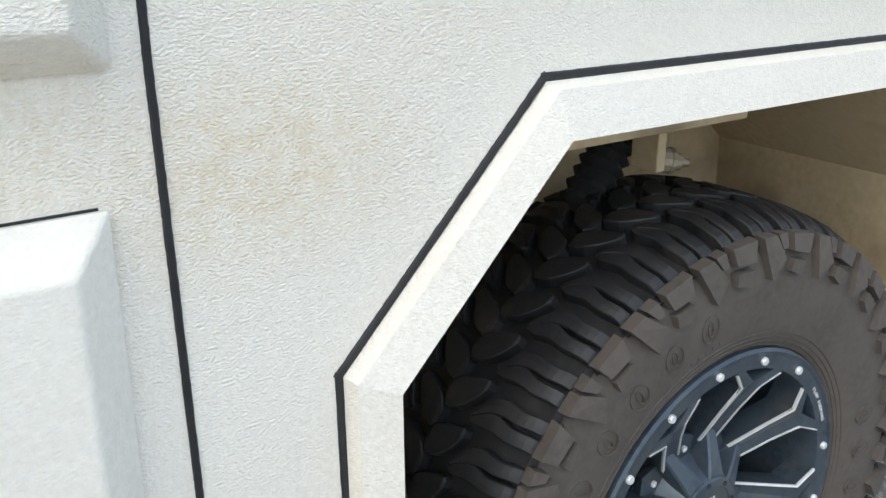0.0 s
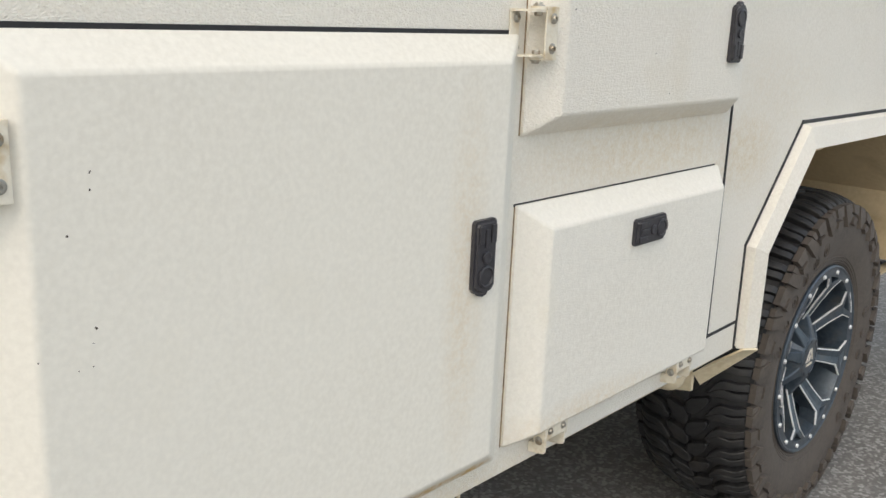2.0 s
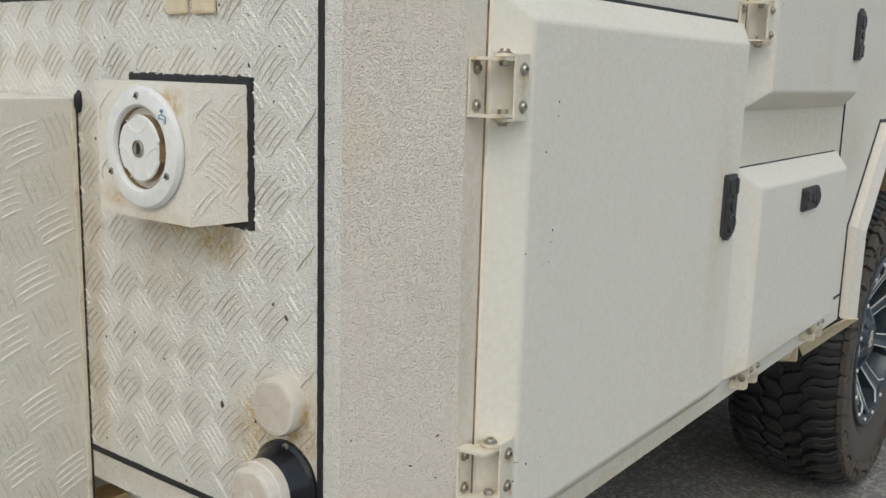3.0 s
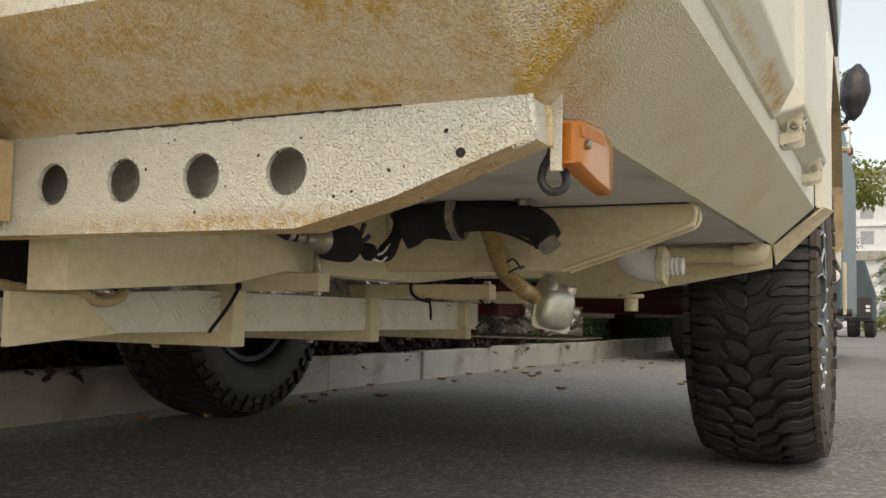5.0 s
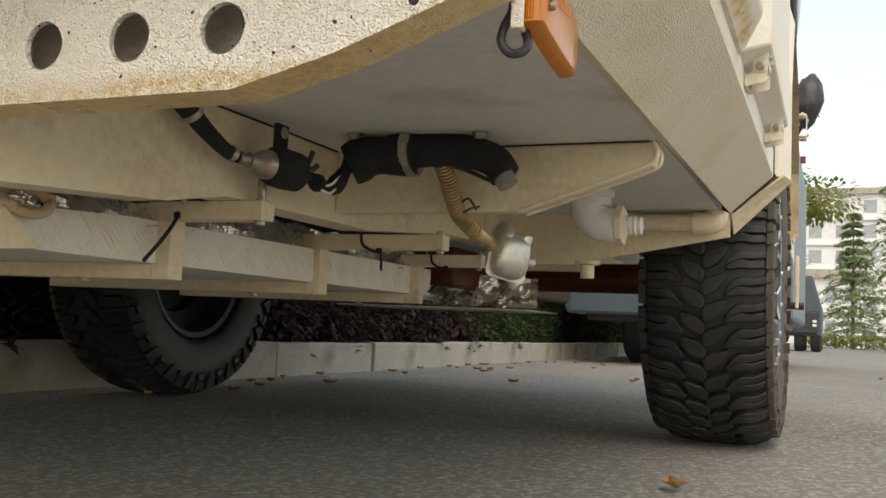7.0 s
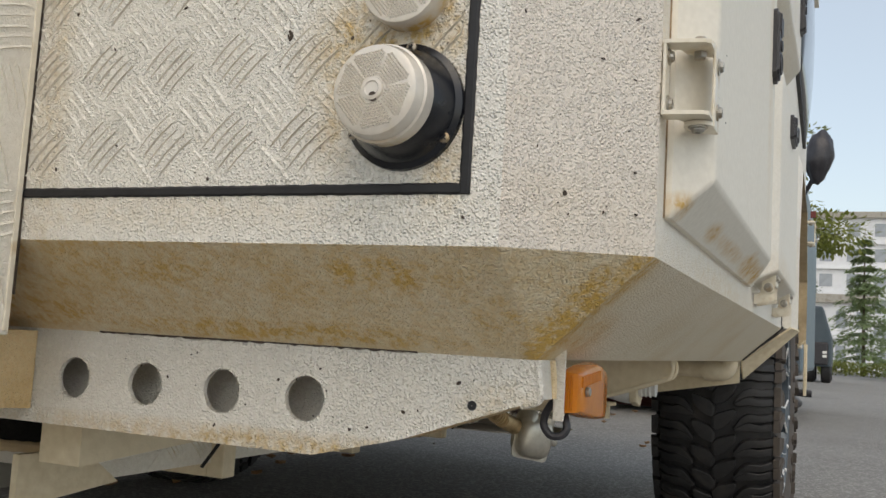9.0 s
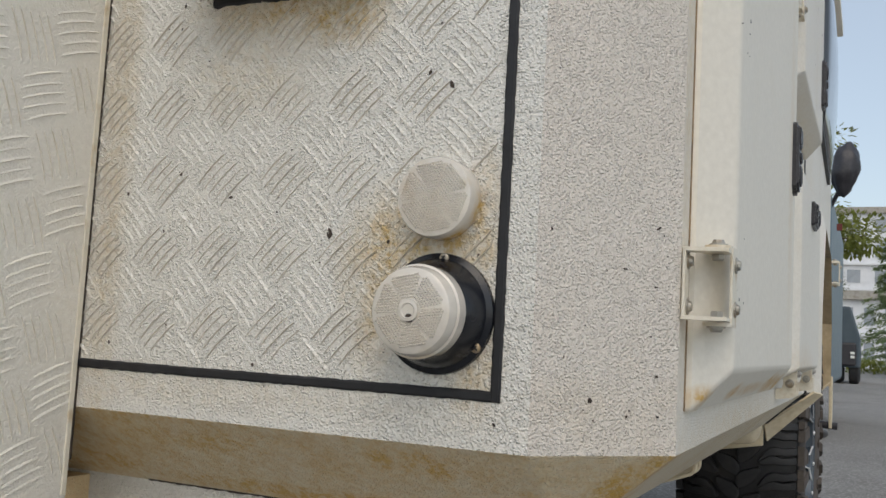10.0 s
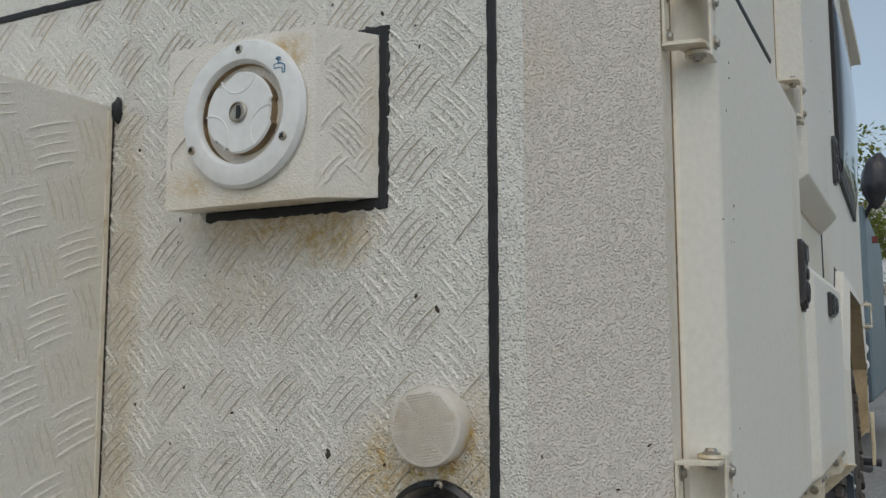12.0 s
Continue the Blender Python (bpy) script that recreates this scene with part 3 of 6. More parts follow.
box(g, 0.44, LEN, 0, WID, TOP, TOP + 0.04)
part("roof", g, CREAM, caravan)
for x0, x1, y0, z0 in ((0.115, 1.70, 0.11, 0.578), (1.70, 2.88, 0.52, 0.578), (2.88, LEN, 0.16, 0.60)):
    g = bmesh.new()
    box(g, x0, x1, y0, WID - y0, z0, z0 + 0.024)
    part("floor_pan", g, FLOORPAINT, caravan, "pale painted floor pan seen from below")

# wheel wells
for s in (0, 1):
    g = bmesh.new()
    y0, y1 = (0.02, 0.52) if not s else (WID - 0.52, WID - 0.02)
    pts = ARCH_IN
    well = holder("wheel_well", (2.3, (y0 + y1) / 2, 0.9), caravan)
    for (xa, za), (xb, zb) in zip(pts, pts[1:]):
        slab(g, [(xa, y0, za), (xb, y0, zb), (xb, y1, zb), (xa, y1, za)], 0.004)
        part("well_sheet", g, LINER, well)
        g = bmesh.new()
    yw = 0.52 if not s else WID - 0.52
    prism(g, [(x, z) for x, z in pts], "y", yw, yw + 0.004)
    part("well_back", g, LINER, well, "dusty sheet-metal wheel well")

# wheel-arch flare: bevelled frame round the opening, with black sealant outside it
def flare(parent, y, out):
    g = bmesh.new()
    lines = []
    for d_out, d_in, w in ((0.0, 0, 0.0), (0.005, 0, 0.022), (1.0, 1, 0.036), (1.0, 1, -0.03)):
        if d_in:
            lines.append([(x, z, w) for x, z in ARCH_IN])
        else:
            lines.append([(xo + (xi - xo) * (d_out / 0.05), zo + (zi - zo) * (d_out / 0.05), w) for (xo, zo), (xi, zi) in zip(ARCH_OUT, ARCH_IN)])
    rows = [[g.verts.new((x, y + out * w, z)) for x, z, w in ln] for ln in lines]
    for step, (a, b) in enumerate(zip(rows, rows[1:])):
        for i in range(len(a) - 1):
            g.faces.new((a[i], a[i + 1], b[i + 1], b[i])).material_index = 1 if step == 2 else 0
    for i in (0, -1):
        g.faces.new([r[i] for r in rows])
    bmesh.ops.bevel(g, geom=[e for e in g.edges if e.calc_face_angle(0) > 0.5], offset=0.003, segments=2, affect="EDGES", profile=0.5)
    fl = part("wheel_arch_flare", g, [CREAM, LINER], parent, "raised cream wheel-arch flare with bevelled edge")
    for i in (0, -1):
        g = bmesh.new()
        xo, xi = ARCH_OUT[i][0], ARCH_IN[i][0]
        slab(g, [(xo, y + out * 0.020, 0.662), (xi, y + out * 0.037, 0.657), (xi, y - out * 0.088, 0.535), (xo, y - out * 0.090, 0.576)], 0.005)
        part("flare_foot", g, UNDER, fl, "dusty plate that turns in under the body")
    return fl


lean(flare(caravan, 0.0, -1))
lean(flare(caravan, WID, 1))


def seal_line(parent, pts, y, out, w=0.009):
    return bead(parent, [(x, y, z) for x, z in pts], (0, out, 0), w)


lean(seal_line(caravan, [(1.690, 0.668), (1.686, 0.892), (1.922, 1.139), (2.63, 1.132)], 0, -1))
seal_line(caravan, [(1.541, 1.9), (1.541, 1.19), (1.549, 0.718), (1.684, 0.720)], 0, -1, 0.007)
seal_line(caravan, [(0.19, 1.50), (0.132, 1.371), (0.79, 1.379)], 0, -1, 0.008)
bead(caravan, [(1.690, -0.001, 0.660), (1.690, 0.084, 0.581)], (-0.2, -0.7, -0.66), 0.007, 0.004)


# hatches on the side: raised panels with wide bevels
def raised_panel(name, x0, x1, z0, z1, bev, face, mat, label, gap="tl", slit=0.0055):
    g = bmesh.new()
    l, r, b, t = bev
    prof = [((x0, z0), (x1, z0), (x1, z1), (x0, z1), 0.004), ((x0, z0), (x1, z0), (x1, z1), (x0, z1), -0.006),
            ((x0 + l, z0 + b), (x1 - r, z0 + b), (x1 - r, z1 - t), (x0 + l, z1 - t), -face)]
    rows = [[g.verts.new((x, row[4], z)) for x, z in row[:4]] for row in prof]
    for a, c in zip(rows, rows[1:]):
        for i in range(4):
            g.faces.new((a[i], a[(i + 1) % 4], c[(i + 1) % 4], c[i]))
    g.faces.new(rows[0])
    g.faces.new(rows[2][::-1])
    bmesh.ops.bevel(g, geom=[e for e in g.edges if min(v.co.y for v in e.verts) < -face + 0.001], offset=min(0.0045, face * 0.3), segments=4, affect="EDGES", profile=0.5)
    ob = part(name, g, mat, caravan, label, smooth="weighted")
    g = bmesh.new()
    if "t" in gap:
        tg = bmesh.new()
        box(tg, x0 - 0.003, x1 - 0.006, -0.0012, 0.003, z1 - 0.002, z1 + slit)
        part("top_gap", tg, SEAL, ob)
    if "l" in gap:
        box(g, x0 - 0.0018, x0 + 0.002, -0.0012, 0.003, z0, z1 - 0.0025)
    if "b" in gap:
        box(g, x0, x1, -0.0012, 0.003, z0 - 0.002, z0 + 0.002)
    part("gap", g, RECESS, ob, "grimy brown gap")
    return ob


raised_panel("locker_door", 0.112, 0.845, 0.690, 1.324, (0.036, 0.05, 0.036, 0.034), 0.036, SMOOTHPAINT, "large flat cream locker door with bevelled edges")
raised_panel("locker_hatch", 0.866, 1.500, 0.702, 1.083, (0.046, 0.035, 0.02, 0.034), 0.040, DOORPAINT, "low cream locker hatch hinged at its bottom", slit=0.0022)
raised_panel("upper_hatch", 0.866, 1.512, 1.184, 1.95, (0.045, 0.03, 0.030, 0.04), 0.040, CREAM, "textured cream upper hatch", "l")
hatch_d = raised_panel("locker_hatch", 2.967, 3.75, 0.708, 1.09, (0.02, 0.02, 0.02, 0.02), 0.012, DOORPAINT, "flat cream locker hatch behind the wheel", "tlb")
lean(hatch_d)

# slim bulged window in a dark frame
g = bmesh.new()
wx0, wx1, wz0, wz1 = 2.29, 3.33, 1.465, 2.02
nu, nv = 20, 12
gv = [[g.verts.new((wx0 + (wx1 - wx0) * i / nu, -0.014 - 0.030 * (math.sin(math.pi * i / nu) * math.sin(math.pi * j / nv)) ** 0.45, wz0 + (wz1 - wz0) * j / nv)) for j in range(nv + 1)] for i in range(nu + 1)]
for i in range(nu):
    for j in range(nv):
        g.faces.new((gv[i][j], gv[i + 1][j], gv[i + 1][j + 1], gv[i][j + 1]))
win = part("window", g, ACRYLIC, caravan, "bulged dark tinted acrylic window", smooth=True)
mod = win.modifiers.new("thick", "SOLIDIFY")
mod.thickness = 0.004
g = bmesh.new()
ring(g, [(2.27, 1.445), (3.35, 1.445), (3.35, 2.04), (2.27, 2.04)], [(2.295, 1.47), (3.325, 1.47), (3.325, 2.015), (2.295, 2.015)], "y", 0.002, -0.012)
part("window_frame", g, SEAL, win)
lean(win)


# ---- hinges, latches ----
def hinge(m, parent, label="cream bolted double-tab hinge", h=0.072, w=0.031):
    """Two channel brackets nested on one pin axis. Local x along the wall, y out of it, z up; the plate at +x lies 0.036 proud."""
    g = bmesh.new()
    for sx, y0, half in ((-1, 0.001, h / 2 - 0.0042), (1, 0.037, h / 2)):
        xa, xb = (-w, -0.011) if sx < 0 else (0.003, w)
        box(g, xa, xb, y0, y0 + 0.003, -half, half, 0.0013)
        # ears: from the plate's outer edge round the pin, with a full round end
        yc = 0.027
        for sz in (-1, 1):
            z = sz * (half - 0.0015)
            end = [(0.010 * math.cos(radians(a)), yc + 0.012 * math.sin(radians(a))) for a in range(-90, 91, 18)]
            if sx < 0:
                poly = [(-w, y0), (-w, y0 + 0.006), (-w + 0.005, yc + 0.008), (-w + 0.009, yc + 0.012)] + end[::-1] + [(-0.010, 0.012), (-0.012, y0)]
            else:
                poly = [(w, y0 + 0.003), (w, y0 - 0.001), (w - 0.006, yc - 0.004), (0.010, yc - 0.012)] + [(-x, y_) for x, y_ in end]
            prism(g, poly, "z", z - 0.0017, z + 0.0017)
    bmesh.ops.transform(g, matrix=m, verts=g.verts)
    hob = part("hinge", g, AGED, parent, label)
    for sx, y0 in ((-1, 0.004), (1, 0.040)):
        for sz in (-1, 1):
            g = bmesh.new()
            bolt(g, (-w * 0.60 if sx < 0 else w * 0.60, y0, sz * h * 0.28), (0, 1, 0), 0.0050, 0.0045)
            bmesh.ops.transform(g, matrix=m, verts=g.verts)
            part("bolt", g, STEEL, hob, "zinc socket bolt")
    for sz in (-1, 1):
        for args in (((0, 0.027, sz * (h / 2 + 0.0004)), (0, 0, sz), 0.0058, 0.005, True, True), ((0, 0.027, sz * (h / 2 - 0.0066)), (0, 0, -sz), 0.0058, 0.0065, False, False)):
            g = bmesh.new()
            bolt(g, *args)
            bmesh.ops.transform(g, matrix=m, verts=g.verts)
            part("pin_bolt", g, STEEL, hob, "zinc hinge pin bolt")
    return hob


def on_side(x, z, y=0.0, turn=0.0, s=1.0):
    """A local frame on the side wall: local y points out of it (world -y), local x along world +x when turn is 0."""
    return Matrix.Translation((x, y, z)) @ Matrix(((1, 0, 0, 0), (0, -1, 0, 0), (0, 0, 1, 0), (0, 0, 0, 1))) @ Matrix.Rotation(radians(turn), 4, "Y") @ Matrix.Scale(s, 4)


hinge(on_side(0.107, 1.219, s=0.95), caravan)
hinge(on_side(0.108, 0.798, s=0.95), caravan)
hinge(on_side(0.857, 1.327, s=0.98), caravan)
hinge(on_side(3.01, 1.055, 0.016, s=1.25), caravan)
for hx in (0.968, 1.393):
    hinge(on_side(hx, 0.697, turn=-90, s=0.86), caravan, "cream bolted hinge below a locker hatch")


def latch(m, parent, label):
    """A black flush latch: plate, pull recess with a T bar, lock barrel and round end. Local x along it, y out, z across."""
    g = bmesh.new()
    L, H = 0.052, 0.0225
    poly = [(-L, -H + 0.004), (-L + 0.004, -H), (L - 0.010, -H), (L - 0.004, -H * 0.75), (L - 0.003, -0.010), (L + 0.001, -0.008), (L + 0.003, 0), (L + 0.001, 0.008), (L - 0.003, 0.010), (L - 0.004, H * 0.75), (L - 0.010, H), (-L + 0.004, H), (-L, H - 0.004)]
    prism(g, poly, "y", 0.0, 0.006)
    prism(g, [(x * 0.93, z * 0.86) for x, z in poly], "y", 0.006, 0.0095, [(x * 0.90, z * 0.82) for x, z in poly])
    bmesh.ops.transform(g, matrix=m, verts=g.verts)
    body = part("latch", g, BLACKPLASTIC, parent, label)
    g = bmesh.new()
    # pull: two ears and a tongue round a dark T-shaped slot
    for z0, z1 in ((0.0075, 0.0175), (-0.0175, -0.0075)):
        e_ = bmesh.new()
        box(e_, -0.045, -0.020, 0.009, 0.012, z0, z1, 0.0012)
        bmesh.ops.transform(e_, matrix=m, verts=e_.verts)
        part("pull_ear", e_, BLACKPLASTIC, body)
    box(g, -0.040, -0.014, 0.009, 0.0115, -0.0045, 0.0045, 0.001)
    bmesh.ops.transform(g, matrix=m, verts=g.verts)
    part("pull", g, BLACKPLASTIC, body)
    g = bmesh.new()
    lathe(g, [(0.0155, 0.009), (0.0155, 0.0115), (0.013, 0.0125), (0.0115, 0.0105)], (0.026, 0, 0), (0, 1, 0), 24)
    bmesh.ops.transform(g, matrix=m, verts=g.verts)
    part("round_end", g, BLACKPLASTIC, body, smooth=True)
    g = bmesh.new()
    lathe(g, [(0.0085, 0.009), (0.0085, 0.012), (0.007, 0.0128), (0.002, 0.0118)], (-0.001, 0, 0), (0, 1, 0), 20)
    bmesh.ops.transform(g, matrix=m, verts=g.verts)
    part("lock_barrel", g, BLACKPLASTIC, body, smooth=True)
    return body


latch(on_side(0.751, 1.034, -0.036, turn=90), caravan, "black plastic latch set upright on the locker door")
latch(on_side(1.190, 1.009, -0.040, turn=0), caravan, "black plastic latch set level on the low hatch")
latch(on_side(1.432, 1.333, -0.040, turn=-90), caravan, "black plastic latch set upright on the upper hatch")
latch(on_side(3.31, 0.835, 0.017, turn=90), caravan, "black plastic latch set upright on the rear locker hatch")

# ---- the end wall's fittings ----
g = bmesh.new()
tread_bars(g, (0.0, 0.135, 0.702), (0, 1, 0), (0, 0, 1), (-1, 0, 0), 1.9, 0.61, 45.0, 0.050, skip=((0.103, 0.317, 0.352, 0.517), (0.005, 0.095, 0.01, 0.11), (0.015, 0.085, 0.12, 0.19)))
tp = part("tread_pattern", g, [ENDPAINT, GRIMESHADE], caravan, "raised five-bar tread pattern")
tagged(tp, kind="stuff")


bead(caravan, [(0, 2.17, 1.317), (0, 0.129, 1.317), (0, 0.129, 0.696), (0, 2.17, 0.696)], (-1, 0, 0), 0.0088, jitter=0.045)
bead(caravan, [(0.001, 0.145, 1.364), (0.001, 2.17, 1.364)], (-1, 0, 0), 0.012, 0.004)

# water filler box
g = bmesh.new()
base = [(0.242, 1.060), (0.453, 1.060), (0.453, 1.213), (0.242, 1.213)]
front = [(0.276, 1.055), (0.449, 1.055), (0.449, 1.212), (0.276, 1.212)]
prism(g, base, "x", -0.0005, -0.055, front)
bmesh.ops.bevel(g, geom=[e for e in g.edges if e.calc_face_angle(0) > 0.3], offset=0.004, segments=3, affect="EDGES", profile=0.5)
filler = part("filler_box", g, BOXPAINT, caravan, "cream tread-plate box holding the water filler", smooth="weighted")
g = bmesh.new()
tread_bars(g, (-0.0552, 0.280, 1.066), (0, 1, 0), (0, 0, 1), (-1, 0, 0), 0.165, 0.140, 45.0, 0.05, skip=((0.0, 0.15, 0.0, 0.145),))
un = Vector((-0.0545, 0.032, 0)).normalized()
tread_bars(g, (-0.002, 0.2425, 1.066), un, (0, 0, 1), Vector((0, 0, 1)).cross(un), 0.060, 0.140, 40.0, 0.036, rise=0.0002)
tagged(part("tread_pattern", g, [BOXPAINT, BOXPAINT], filler), kind="stuff")
bead(filler, [(0, 0.455, 1.2165), (0, 0.238, 1.2165), (0, 0.238, 1.055), (0, 0.44, 1.055)], (-1, 0, 0), 0.0105, jitter=0.12)

DISH = Vector((-0.0555, 0.353, 1.138))
g = bmesh.new()
lathe(g, [(0.069, 0), (0.070, 0.004), (0.067, 0.0085), (0.058, 0.011), (0.050, 0.0105), (0.0475, 0.008), (0.0465, 0.005)], DISH, (-1, 0, 0), 64, cap=False)
dish = part("filler_flange", g, WHITEPLASTIC, caravan, "white round water filler flange with three screws", smooth=True)
g = bmesh.new()
lathe(g, [(0.0466, 0.0055), (0.0455, -0.012), (0.001, -0.013)], DISH, (-1, 0, 0), 48, cap=False)
part("recess", g, RECESS, dish, "brown-stained recess", smooth=True)
# flush cap: a disc with three notches in its rim and three thin moulded arcs
g = bmesh.new()
rim_ = []
for k in range(90):
    a = 2 * math.pi * k / 90
    ph = ((math.degrees(a) - 62) % 120)
    r = 0.0382 if 14 < ph < 106 else 0.0358
    rim_.append((r * math.cos(a), r * math.sin(a)))
lo = [g.verts.new(DISH + Vector((0.012, y, z))) for y, z in rim_]
mid = [g.verts.new(DISH + Vector((-0.0085, y, z))) for y, z in rim_]
hi = [g.verts.new(DISH + Vector((-0.0105, y * 0.955, z * 0.955))) for y, z in rim_]
for k in range(90):
    q = (k + 1) % 90
    g.faces.new((lo[k], lo[q], mid[q], mid[k])).material_index = 1
    g.faces.new((mid[k], mid[q], hi[q], hi[k]))
g.faces.new(hi)
part("filler_cap", g, [WHITEPLASTIC, RECESS], dish, "white flush locking cap with a notched rim", smooth=True)
for k in range(3):
    g = bmesh.new()
    a0 = radians(90 + 120 * k - 3)
    cc = Vector((0, 0.0385 * math.cos(a0), 0.0385 * math.sin(a0)))
    pts = []
    for i in range(13):
        b = a0 + math.pi + radians(-72 + 12 * i)
        pts.append(DISH + Vector((-0.0104, 0, 0)) + cc + Vector((0, 0.0205 * math.cos(b), 0.0205 * math.sin(b))))
    tube(g, pts, 0.0008, 6, n=1)
    part("moulded_arc", g, WHITEPLASTIC, dish, "", True)
g = bmesh.new()
lathe(g, [(0.0098, 0.010), (0.0098, 0.0125), (0.0085, 0.0132), (0.0082, 0.0118), (0.001, 0.0118)], DISH, (-1, 0, 0), 24, cap=False)
part("key_lock", g, STEEL, dish, "keyed metal lock", smooth=True)
g = bmesh.new()
prism(g, [(-0.0020, -0.0062), (0.0016, -0.0062), (0.0016, 0.0062), (-0.0020, 0.0062), (-0.0034, 0.002), (-0.0034, -0.002)], "x", DISH.x - 0.0119, DISH.x - 0.0126)
bmesh.ops.translate(g, verts=g.verts, vec=(0, DISH.y, DISH.z))
part("keyhole", g, SEAL, dish)


def cross_screw(parent, c, axis, r=0.0042):
    c, d = Vector(c), Vector(axis).normalized()
    g = bmesh.new()
    lathe(g, [(r, -0.001), (r, 0.0012), (r * 0.7, 0.0019), (0.0004, 0.0021)], c, d, 16, cap=False)
    sc = part("screw", g, STEEL, parent, "cross-head steel screw", True)
    u, v = frame_of(d)
    for a_, b_ in ((u, v), (v, u)):
        g = bmesh.new()
        slab(g, [c + d * 0.0024 + a_ * r * 0.6 * i + b_ * r * 0.14 * j for i, j in ((-1, -1), (1, -1), (1, 1), (-1, 1))], 0.001)
        part("slot", g, SEAL, sc)


for dy, dz in ((0.001, 0.0594), (0.0545, -0.030), (-0.0500, -0.0275)):
    cross_screw(dish, DISH + Vector((-0.0100, dy, dz)), (-1, 0, 0))
# small outlined tap sign moulded on the flange
tc0 = DISH + Vector((-0.0108, -0.0445, 0.0385))
tap = holder("tap_sign", tuple(tc0), dish)
for line in (((0.005, 0.0005), (0.005, -0.003), (-0.001, -0.003), (-0.004, -0.004), (-0.004, -0.008), (-0.0065, -0.008), (-0.0065, -0.001), (-0.003, 0.001), (0.001, 0.001), (0.005, 0.0005)), ((0.0006, 0.001), (0.0006, 0.0045)), ((0.0035, 0.0055), (-0.0025, 0.0055)), ((0.002, 0.0045), (0.002, 0.007), (-0.001, 0.007), (-0.001, 0.0045))):
    g = bmesh.new()
    for (ya, za), (yb, zb) in zip(line, line[1:]):
        cyl(g, tc0 + Vector((0, ya, za)), tc0 + Vector((0, yb, zb)), 0.00055, seg=6)
    part("outline", g, BLUEMARK, tap)


def lens_face(g, c, r, x, sectors=6, hole=0.0):
    """Fine prisms moulded in a round lens in wedges, with a plain boss of radius hole in the middle and ridges between wedges."""
    step = r / 13
    wedge = 2 * math.pi / sectors
    for s in range(sectors):
        turn = s * wedge + radians(20)
        cu, su = math.cos(turn), math.sin(turn)
        for i in range(0, 15):
            for j in range(-15, 16):
                a, b = (i + 0.5) * step, (j + (i % 2) * 0.5) * step
                rad = math.hypot(a, b)
                if rad > r * 0.95 or rad < hole + step * 0.5 or abs(math.atan2(b, a)) > wedge / 2 - 0.02:
                    continue
                p = Vector((x, c[0] + cu * a - su * b, c[1] + su * a + cu * b))
                top = g.verts.new(p + Vector((-0.0027, 0, 0)))
                ringv = [g.verts.new(p + Vector((0.0004, math.cos(k * math.pi / 2 + turn) * step * 0.52, math.sin(k * math.pi / 2 + turn) * step * 0.52))) for k in range(4)]
                for k in range(4):
                    g.faces.new((ringv[k], ringv[(k + 1) % 4], top))
        if not hole and s == 1:
            d = Vector((0, math.cos(turn + wedge / 2), math.sin(turn + wedge / 2))) * r * 0.95
            cyl(g, Vector((x - 0.0004, *c)) - d, Vector((x - 0.0004, *c)) + d, 0.0006, seg=6)


MK, RL = (0.185, 0.857), (0.184, 0.761)
g = bmesh.new()
lathe(g, [(0.0345, 0.0), (0.0345, 0.017), (0.033, 0.020), (0.031, 0.0205), (0.0005, 0.0205)], (0, *MK), (-1, 0, 0), 48, cap=False)
lens_face(g, MK, 0.0315, -0.0205)
part("reflector", g, LENSWHITE, caravan, "round reflector painted over in cream", smooth=True)
g = bmesh.new()
lathe(g, [(0.051, 0.0), (0.0505, 0.004), (0.046, 0.007), (0.0405, 0.024), (0.038, 0.030)], (0, *RL), (-1, 0, 0), 48)
lamp = part("tail_lamp", g, GLOSSBLACK, caravan, "round tail lamp in a black rubber base, lens painted over", smooth=True)
g = bmesh.new()
lathe(g, [(0.038, 0.026), (0.038, 0.042), (0.0362, 0.043), (0.0362, 0.046), (0.034, 0.053), (0.031, 0.055), (0.0005, 0.055)], (0, *RL), (-1, 0, 0), 48, cap=False)
lens_face(g, RL, 0.031, -0.055, 6, 0.009)
lathe(g, [(0.009, 0.0), (0.0085, 0.002), (0.006, 0.0026), (0.005, 0.0016), (0.0003, 0.0014)], (-0.055, *RL), (-1, 0, 0), 24, cap=False)
part("lens", g, LENSWHITE, lamp, "cream over-painted lens", smooth=True)
for a in (83, 208, 325):
    cross_screw(lamp, (-0.0062, RL[0] - math.cos(radians(a)) * 0.0465, RL[1] + math.sin(radians(a)) * 0.0465), (-1, 0, 0))
g = bmesh.new()
lathe(g, [(0.0036, 0.0), (0.0036, 0.0018), (0.0004, 0.0018)], (-0.0552, RL[0] - 0.001, RL[1] - 0.006), (-1, 0, 0), 12, cap=False)
part("chip", g, CHIP, lamp)

# hinge pair above the end panel
for hy in (0.36, 0.312):
    g = bmesh.new()
    box(g, -0.006, 0.0, hy - 0.02, hy + 0.02, 1.29, 1.355, 0.004)
    hb = part("hatch_bracket", g, UNDER, caravan, "cream bracket with a bolt")
    g = bmesh.new()
    bolt(g, (-0.006, hy, 1.318), (-1, 0, 0), 0.007, 0.005)
    part("bolt", g, STEEL, hb)

